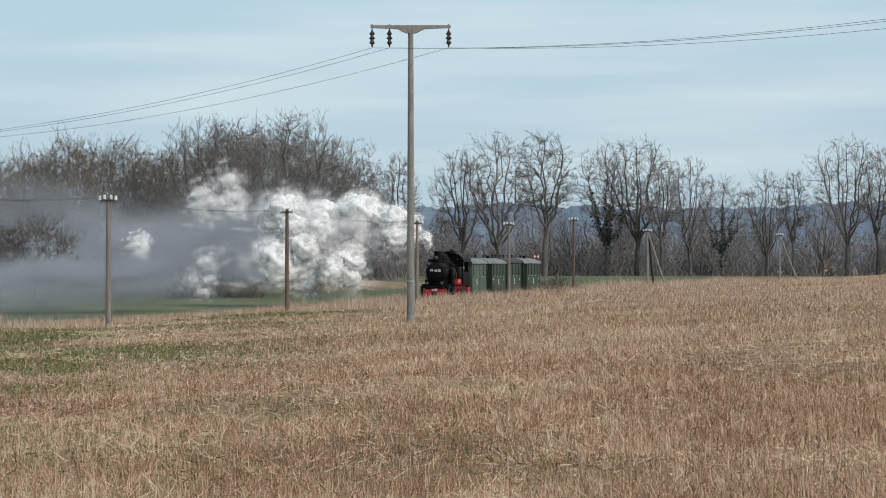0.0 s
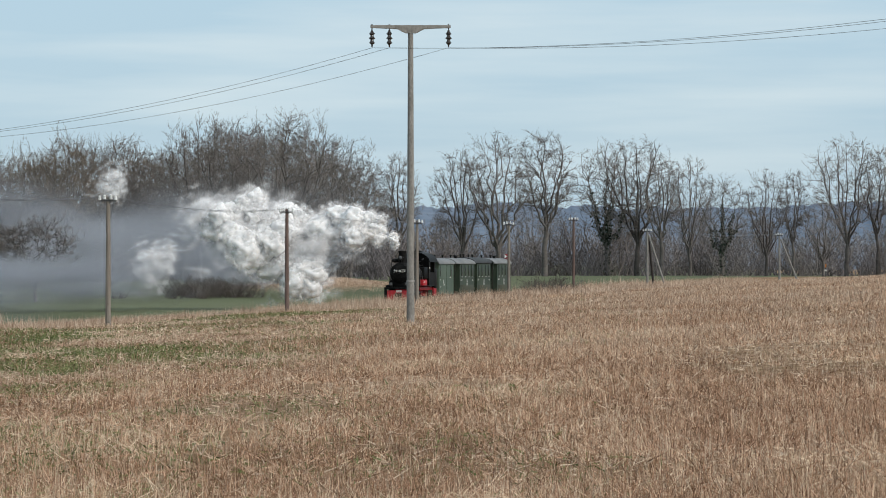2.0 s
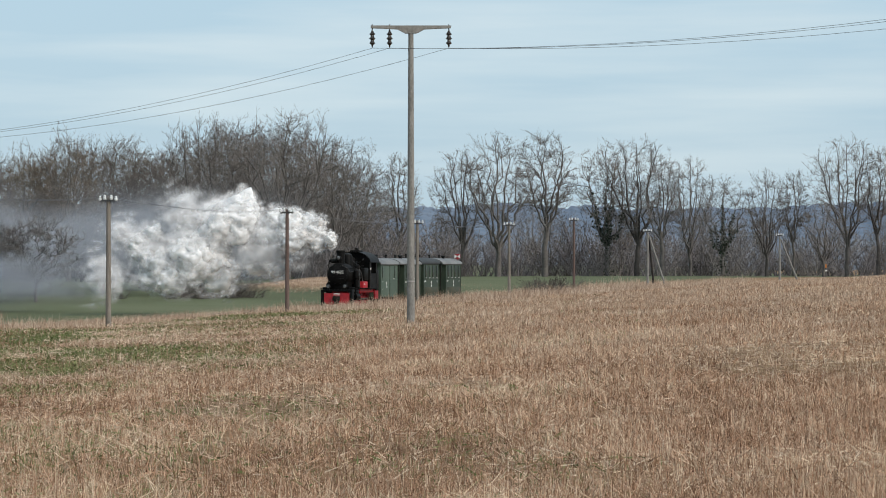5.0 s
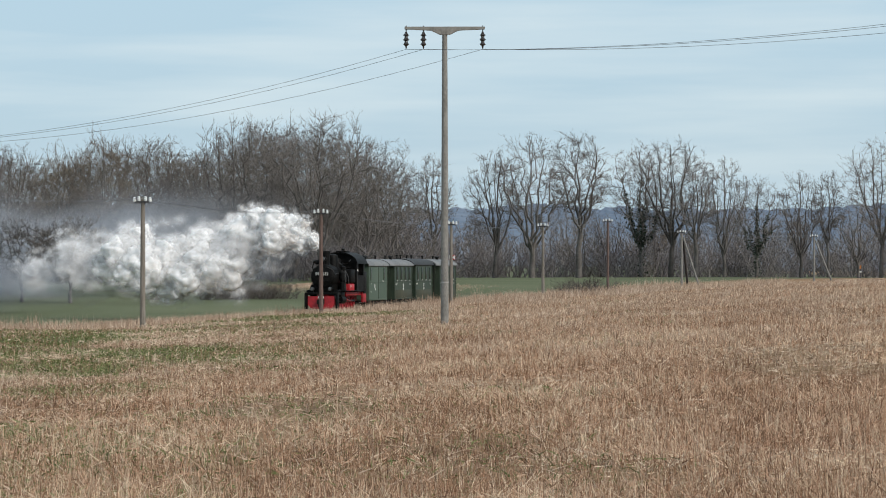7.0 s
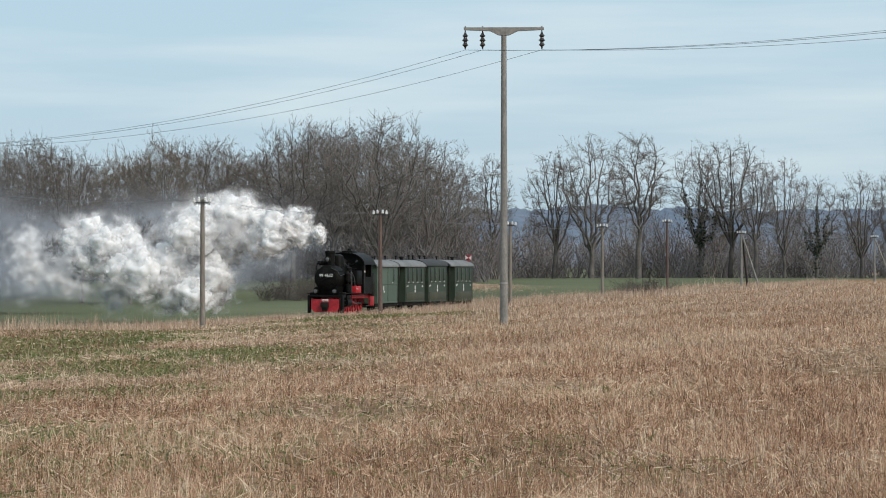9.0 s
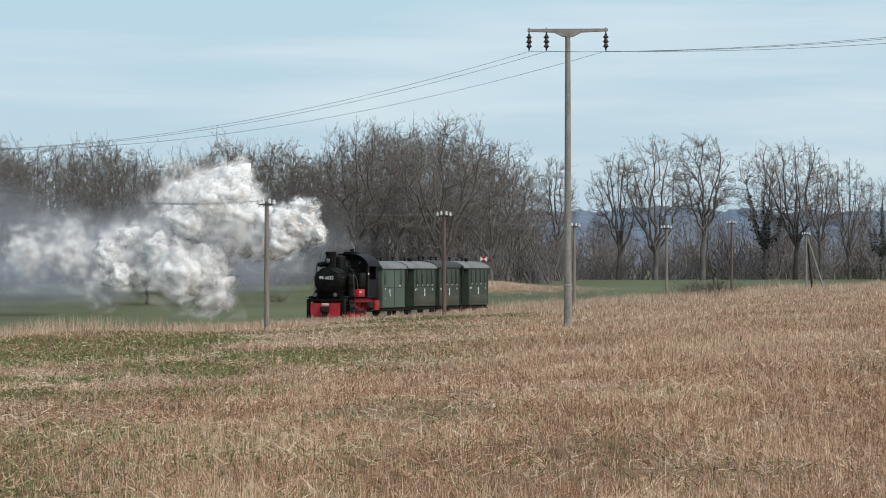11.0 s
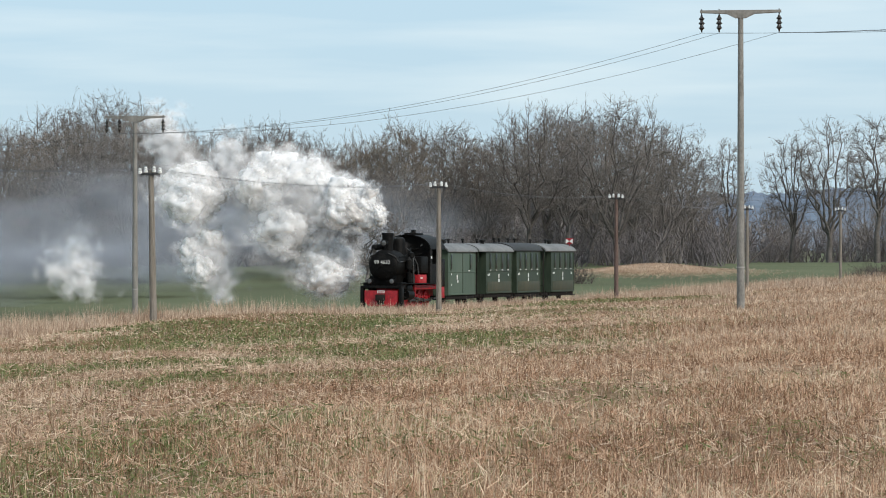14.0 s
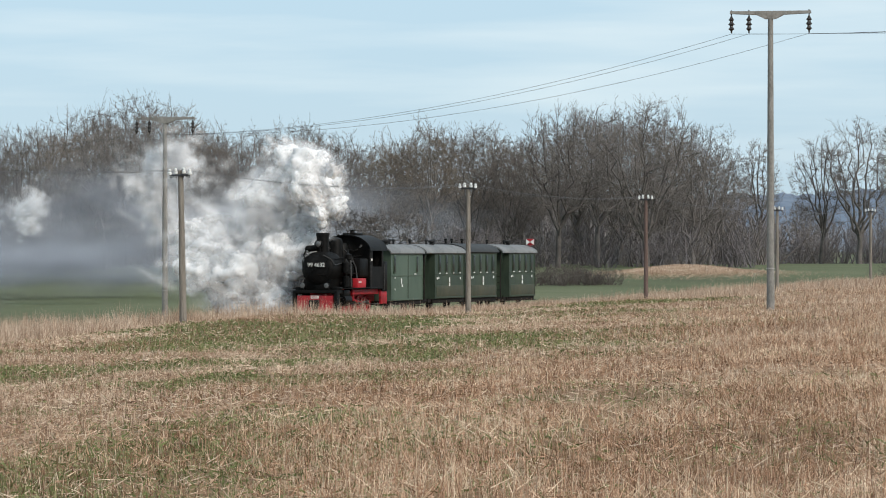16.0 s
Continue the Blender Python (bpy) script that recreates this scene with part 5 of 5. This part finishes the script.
# the plume's billows as they drift, seen from the chimney's mouth: metres east, metres up, half width;
# nine dense ones from the chimney on, then four thin wisps
PLUME = {
    0.0: [(-0.8, 0.8, 0.55), (-1.9, 1.6, 0.98), (-3.4, 1.6, 1.72), (-5.3, 1.9, 1.84), (-6.2, -0.6, 1.96), (-8.3, 1.6, 2.08), (-9.9, -0.9, 1.96), (-10.5, 2.5, 1.35), (-11.4, -0.6, 1.23), (-14.4, 3.9, 1.72), (-16.2, 3.4, 1.23), (-16.2, -1.8, 1.72), (-20.8, 0.5, 0.86)],
    1.0: [(-1.0, 0.8, 0.54), (-2.2, 1.4, 0.96), (-3.7, 0.9, 1.44), (-5.5, 0.9, 1.8), (-6.4, -1.2, 1.8), (-8.2, 1.5, 1.68), (-10.2, 0.0, 1.68), (-12.3, -0.3, 1.32), (-14.7, -0.9, 1.2), (-15.9, 5.0, 1.32), (-18.3, 3.3, 1.08), (-10.2, 3.0, 1.08), (-22.7, 0.6, 0.72)],
    2.0: [(-0.6, 0.7, 0.53), (-1.8, 1.5, 0.88), (-3.6, 1.5, 1.52), (-5.3, 0.3, 1.88), (-6.2, -1.4, 1.64), (-8.0, 1.5, 1.64), (-9.4, 0.0, 1.76), (-11.7, 1.8, 1.41), (-10.0, 3.0, 0.94), (-13.2, 2.4, 1.17), (-16.7, -1.1, 1.29), (-19.3, 4.4, 1.06), (-15.8, -0.3, 1.17)],
    3.0: [(-0.8, 0.6, 0.46), (-1.9, 1.3, 0.92), (-3.4, 2.0, 1.49), (-5.4, 2.9, 1.37), (-5.4, 0.0, 1.95), (-7.4, 0.3, 1.83), (-9.4, -0.8, 1.95), (-11.1, 0.6, 1.6), (-5.1, 3.7, 0.69), (-13.6, 2.6, 1.49), (-15.3, 1.7, 0.92), (-12.2, 2.3, 1.15), (-18.7, -0.8, 0.8)],
    4.0: [(-0.7, 0.7, 0.45), (-1.8, 1.2, 0.89), (-3.4, 1.1, 1.23), (-4.8, 0.0, 1.79), (-6.5, 2.2, 1.68), (-8.4, 2.2, 1.9), (-7.6, -0.6, 1.9), (-10.6, -1.4, 1.45), (-13.7, -0.6, 1.57), (-7.9, 4.2, 0.89), (-12.9, 0.0, 1.23), (-13.1, 1.4, 0.89), (-12.0, -2.3, 1.01)],
    6.5: [(-0.6, 0.6, 0.47), (-1.5, 1.1, 0.89), (-3.1, 1.3, 1.46), (-4.1, -0.2, 1.67), (-6.2, 0.5, 1.67), (-7.5, -1.0, 1.67), (-9.6, -0.8, 1.57), (-11.6, -0.8, 1.36), (-8.5, 1.8, 0.73), (-14.2, -1.0, 1.46), (-18.0, -2.1, 1.04), (-15.4, -0.5, 0.73), (-18.2, -0.2, 0.73)],
    7.5: [(-0.8, 0.6, 0.41), (-1.8, 1.0, 0.76), (-3.6, 0.8, 1.22), (-5.6, 0.5, 1.73), (-5.3, -1.2, 1.42), (-7.8, 0.0, 1.83), (-9.8, -1.2, 1.73), (-12.1, -0.5, 1.73), (-13.8, -1.2, 1.42), (-14.8, -0.5, 1.12), (-11.8, 1.6, 0.81), (-17.7, -1.8, 1.02), (-15.8, -2.5, 0.81)],
    8.5: [(-0.5, 0.7, 0.44), (-1.7, 1.1, 0.89), (-3.4, 0.7, 1.28), (-5.1, 1.2, 1.38), (-5.6, -1.0, 1.77), (-8.3, -0.5, 1.97), (-10.2, -1.5, 1.87), (-12.2, -0.5, 1.68), (-11.9, 1.0, 0.99), (-15.0, -0.7, 1.48), (-16.5, -1.2, 1.18), (-15.5, 0.5, 0.99), (-13.6, -2.2, 0.99)],
    9.0: [(-0.6, 0.9, 0.44), (-1.7, 1.3, 0.78), (-3.4, 1.0, 1.07), (-5.4, 1.3, 1.36), (-7.3, 1.3, 1.26), (-6.8, -1.2, 1.84), (-9.4, -1.2, 1.84), (-12.0, -0.2, 1.75), (-13.7, 0.5, 1.36), (-14.6, -1.2, 1.16), (-16.7, -0.9, 1.16), (-12.0, -2.4, 0.97), (-17.0, 0.5, 0.78)],
    11.5: [(-0.6, 0.9, 0.45), (-1.3, 1.6, 0.89), (-2.6, 1.0, 1.16), (-4.4, 1.2, 1.52), (-5.3, 3.4, 1.43), (-7.2, 3.0, 1.16), (-5.3, -1.1, 1.61), (-7.9, -0.6, 1.52), (-10.7, -0.6, 1.52), (-13.8, 0.5, 1.25), (-15.3, 0.5, 0.63), (-12.0, -1.7, 0.89), (-8.6, 1.0, 0.63)],
    12.0: [(-0.6, 0.8, 0.44), (-1.3, 1.5, 0.88), (-2.4, 2.4, 1.05), (-3.9, 1.3, 1.58), (-6.1, 3.7, 1.58), (-9.3, 3.1, 1.14), (-3.7, -1.6, 1.58), (-7.4, -1.1, 1.49), (-11.4, -1.1, 1.49), (-14.2, -0.0, 1.32), (-6.3, 5.5, 1.05), (-13.1, -2.0, 0.88), (-15.2, 1.1, 0.7)],
    12.5: [(-0.5, 0.8, 0.43), (-1.5, 1.6, 0.86), (-2.8, 1.9, 1.21), (-4.5, 2.7, 1.21), (-6.2, 2.7, 1.55), (-8.1, 4.0, 1.29), (-4.3, -1.4, 1.55), (-6.6, -1.2, 1.38), (-9.8, -0.5, 1.21), (-14.1, 0.6, 1.03), (-7.7, 5.5, 1.38), (-12.3, -1.4, 1.21), (-11.4, 2.7, 0.78)],
    13.0: [(-0.6, 0.7, 0.42), (-1.6, 1.1, 0.93), (-3.0, 1.5, 1.18), (-4.7, 2.2, 1.18), (-6.2, 3.0, 0.93), (-8.4, 1.8, 1.27), (-5.7, -2.3, 1.27), (-7.4, -1.0, 1.52), (-8.0, 3.9, 1.18), (-14.7, 0.1, 1.18), (-9.3, 5.6, 1.27), (-10.9, -0.8, 1.02), (-3.0, -0.6, 1.02)],
    13.5: [(-0.5, 0.7, 0.42), (-1.4, 1.1, 1.0), (-2.6, 1.1, 1.25), (-4.3, 2.1, 1.16), (-5.9, 2.9, 1.0), (-9.1, 1.9, 1.16), (-3.3, -0.4, 1.08), (-7.5, -2.2, 1.16), (-9.1, -0.2, 1.0), (-14.7, -1.6, 1.16), (-10.6, 4.8, 1.16), (-10.0, 3.4, 0.91), (-5.1, -1.0, 0.83)],
    14.0: [(-0.4, 0.8, 0.41), (-1.1, 1.2, 0.81), (-2.5, 1.4, 1.06), (-4.1, 1.8, 1.22), (-5.7, 2.5, 1.14), (-9.4, 2.0, 0.9), (-4.3, 0.2, 1.22), (-3.1, -1.6, 0.98), (-8.9, -1.0, 1.06), (-15.1, -1.6, 1.22), (-10.6, 4.5, 1.22), (-7.7, 3.5, 0.9), (-8.1, -2.2, 0.98)],
    14.5: [(-0.7, 0.9, 0.48), (-1.2, 1.5, 0.88), (-2.6, 0.7, 1.12), (-4.1, 0.7, 1.2), (-5.7, 1.7, 1.2), (-7.3, 2.3, 0.88), (-3.2, -1.1, 1.28), (-2.4, -2.3, 0.96), (-4.9, 3.0, 0.72), (-10.9, 2.3, 1.12), (-8.6, 4.2, 0.88), (-10.8, 0.1, 0.88), (-8.4, -1.9, 1.04)],
    15.0: [(-0.5, 1.0, 0.55), (-1.1, 2.0, 0.94), (-2.2, 1.2, 1.02), (-3.4, 0.0, 1.33), (-5.3, 1.0, 1.25), (-7.0, 2.2, 0.94), (-2.8, -1.6, 1.25), (-3.0, -2.7, 0.78), (-4.9, 3.1, 0.78), (-11.8, 1.4, 1.09), (-10.3, 4.1, 1.02), (-11.2, -0.2, 0.7), (-7.6, -1.4, 0.78)],
    16.0: [(-0.1, 0.8, 0.6), (0.2, 1.9, 1.05), (-1.1, 2.4, 1.12), (-2.6, 0.8, 1.27), (-1.5, -0.5, 1.2), (-5.1, -0.7, 1.2), (-3.3, -1.7, 1.27), (-2.4, -2.6, 1.05), (-4.2, -2.4, 1.05), (-7.7, 2.3, 1.05), (-6.4, 3.0, 0.97), (-7.3, 0.8, 0.82), (-13.2, 1.0, 0.9)],
}
DENSE = 9


def puff_mesh(seed, flakes, near, far, size, material, lumps=1.0, core=0.0):
    """A lumpy billow whose outside frays into many soft flakes, from near to far of its radius."""
    R = np.random.RandomState(int(seed * 10) + 3)
    off = Vector((seed * 7.3, seed * 3.1, seed * 1.7))

    def lump(v):
        return 0.74 + lumps * (0.34 * noise.noise(v * 1.4 + off) + 0.26 * abs(noise.noise(v * 2.8 + off)) + 0.10 * noise.noise(v * 6.5 + off))

    V, F, S, N = [], [], [], []
    if core:
        bm = bmesh.new()
        bmesh.ops.create_icosphere(bm, subdivisions=4, radius=1.0)
        for v in bm.verts:
            v.co = v.co * core * lump(v.co.normalized())
        bm.normal_update()
        V, N = [np.array(v.co) for v in bm.verts], [tuple(v.normal) for v in bm.verts]
        F, S = [tuple(v.index for v in f.verts) for f in bm.faces], [2.6] * len(V)
        bm.free()
    for i in range(flakes):
        d = R.normal(0, 1, 3)
        d /= np.linalg.norm(d)
        k = near + (far - near) * R.rand() ** 1.3
        c = d * lump(Vector(d)) * k
        u = np.cross(d, R.normal(0, 1, 3))
        u /= np.linalg.norm(u)
        w = np.cross(u, R.normal(0, 1, 3))
        w /= np.linalg.norm(w)
        base, r = len(V), size * R.uniform(0.6, 1.3)
        V.append(c)
        S.append(1.0)
        for j in range(7):
            a = 2 * math.pi * j / 7
            V.append(c + r * (math.cos(a) * u + math.sin(a) * w))
            S.append(0.0)
        N += [(0.42, -0.5, 0.757)] * 8
        if np.cross(u, w)[1] > 0:
            F += [(base, base + 1 + (j + 1) % 7, base + 1 + j) for j in range(7)]
        else:
            F += [(base, base + 1 + j, base + 1 + (j + 1) % 7) for j in range(7)]
    me = polymesh("puff", np.array(V), np.array(F), material, True)
    at_soft = me.attributes.new("soft", "FLOAT", "POINT")
    at_soft.data.foreach_set("value", np.array(S, np.float32))
    me.normals_split_custom_set_from_vertices(N)
    return me


CORES = [puff_mesh(k, 0, 0, 0, 0, M_STEAM_CORE, core=0.87) for k in range(4)]
GREY = [puff_mesh(k + 0.2, 0, 0, 0, 0, M_SMOKE, core=0.80) for k in range(2)]
FRINGES = [puff_mesh(k, 250, 0.72, 1.30, 0.29, M_STEAM_FRAY) for k in range(4)]
WISPS = [puff_mesh(k + 0.6, 130, 0.0, 1.4, 0.36, M_STEAM_THIN, 1.9) for k in range(3)]
VEILS = [puff_mesh(k + 5.3, 34, 0.0, 1.1, 0.60, M_VEIL, 1.3) for k in range(3)]
PUFFS, VEIL_PATHS = [], []


def build_plume():
    plume = thing("steam_plume", pose(0, 0, 0), "billowing white steam drifting away from the chimney", "steam")
    rng = random.Random(21)
    for i in range(len(PLUME[0.0])):
        wide = float(np.mean([PLUME[t][i][2] for t in PLUME]))
        dense = i < DENSE
        n = 3 if i == 0 else 5 if dense else 4
        for j in range(n):
            k = (i + j) % 4
            p = new("puff", (GREY[j % 2] if i < 2 and j % 2 else CORES[k]) if dense else WISPS[k % 3])
            tagged(p, kind="stuff")
            p.parent = plume
            if dense:
                tagged(new("fringe", FRINGES[k]), kind="stuff").parent = p
            size = wide * rng.uniform(0.76, 1.02) * (1.0 if dense else 1.15)
            p.scale = (size * rng.uniform(0.95, 1.15), size, size * rng.uniform(0.8, 1.0))
            a, q = 2 * math.pi * (j + rng.uniform(-0.3, 0.3)) / n, rng.uniform(0.45, 0.72) if j else 0.1
            PUFFS.append((p, i, math.cos(a) * q, math.sin(a) * q, rng.uniform(-0.6, 0.6), rng.uniform(-15, 15), rng.uniform(-4, 4)))
        for j in range(2 if 2 <= i < DENSE else 0):
            p = tagged(new("mist", WISPS[(i + j) % 3]), kind="stuff")
            p.parent = plume
            size = wide * rng.uniform(1.0, 1.35)
            p.scale = (size * 1.25, size, size)
            PUFFS.append((p, i, rng.uniform(-0.9, 0.2), rng.uniform(-0.6, 0.5), rng.uniform(-0.5, 0.5), rng.uniform(-15, 15), rng.uniform(-3, 3)))
    return plume


PLUME_THING = build_plume()


def build_haze():
    haze = thing("smoke_haze", pose(0, 0, 0), "thin blue-grey smoke haze hanging before the wood", "smoke")
    rng = random.Random(4)
    for i in range(26):
        p = new("smoke_veil", VEILS[i % 3])
        p.parent = haze
        s = rng.uniform(4.5, 8.0)
        p.scale = (s * 1.6, s, s * rng.uniform(0.6, 0.8))
        x, y = at(-18.5 + 13.0 * (i + rng.random()) / 26, rng.uniform(225, 262))
        VEIL_PATHS.append((p, x, y, rng.uniform(2.5, 7.5), rng.uniform(-20, 20), rng.uniform(-1, 1)))
    for i in range(26):
        p = new("smoke_veil", VEILS[i % 3])
        p.parent = haze
        s = rng.uniform(4.0, 6.5)
        p.scale = (s * 1.7, s * 1.2, s * 0.36)
        x, y = at(-24.0 + 14.0 * (i + rng.random()) / 26, rng.uniform(150, 205))
        VEIL_PATHS.append((p, x, y, rng.uniform(0.8, 2.4), rng.uniform(-20, 20), 0.0))


build_haze()


# ---- what moves ----
def motions():
    times = [0.5 * k for k in range(33)]
    backs = [3.47, 8.0, 13.45, 18.05, 23.7]
    for vehicle, back in zip([LOCO] + COACHES, backs):
        walk(vehicle, [(t, track_pose(t, back)) for t in times])
    walk(PLUME_THING, [(t, Matrix.Translation(track_pose(t, CHIMNEY).translation + Vector((0, 0, 3.45)))) for t in times])
    for p, i, a, b, depth, turn, spin in PUFFS:
        rows = []
        for t in sorted(PLUME):
            east, up, wide = PLUME[t][i]
            rows.append((t, pose(east + a * wide, 2.3 * min(1.0, 0.25 * i) + depth * wide, up + b * wide, 0, spin * t, turn)))
        walk(p, rows)
    for p, x, y, z, turn, spin in VEIL_PATHS:
        walk(p, [(t, pose(x - 1.6 * (t - 8), y, z, 0, spin * t, turn)) for t in (0, 8, 16)])
    steps = [0.1 * k for k in range(161)]
    for w, x, s, r in ROLLING:
        w.matrix_basis = pose(x, s * 0.42, r)
        walk(w, [(t, pose(x, s * 0.42, r, 0, math.degrees((plate_y(0) - plate_y(t)) * 1.03 / r), 0)) for t in steps])
    for rod, x, s, z, crank in RODS:
        rows = []
        for t in steps:
            g = (plate_y(0) - plate_y(t)) * 1.03 / 0.4 + (0 if s > 0 else math.pi / 2)
            rows.append((t, pose(x + crank * math.cos(g), s * 0.56, z - crank * math.sin(g))))
        walk(rod, rows)


motions()
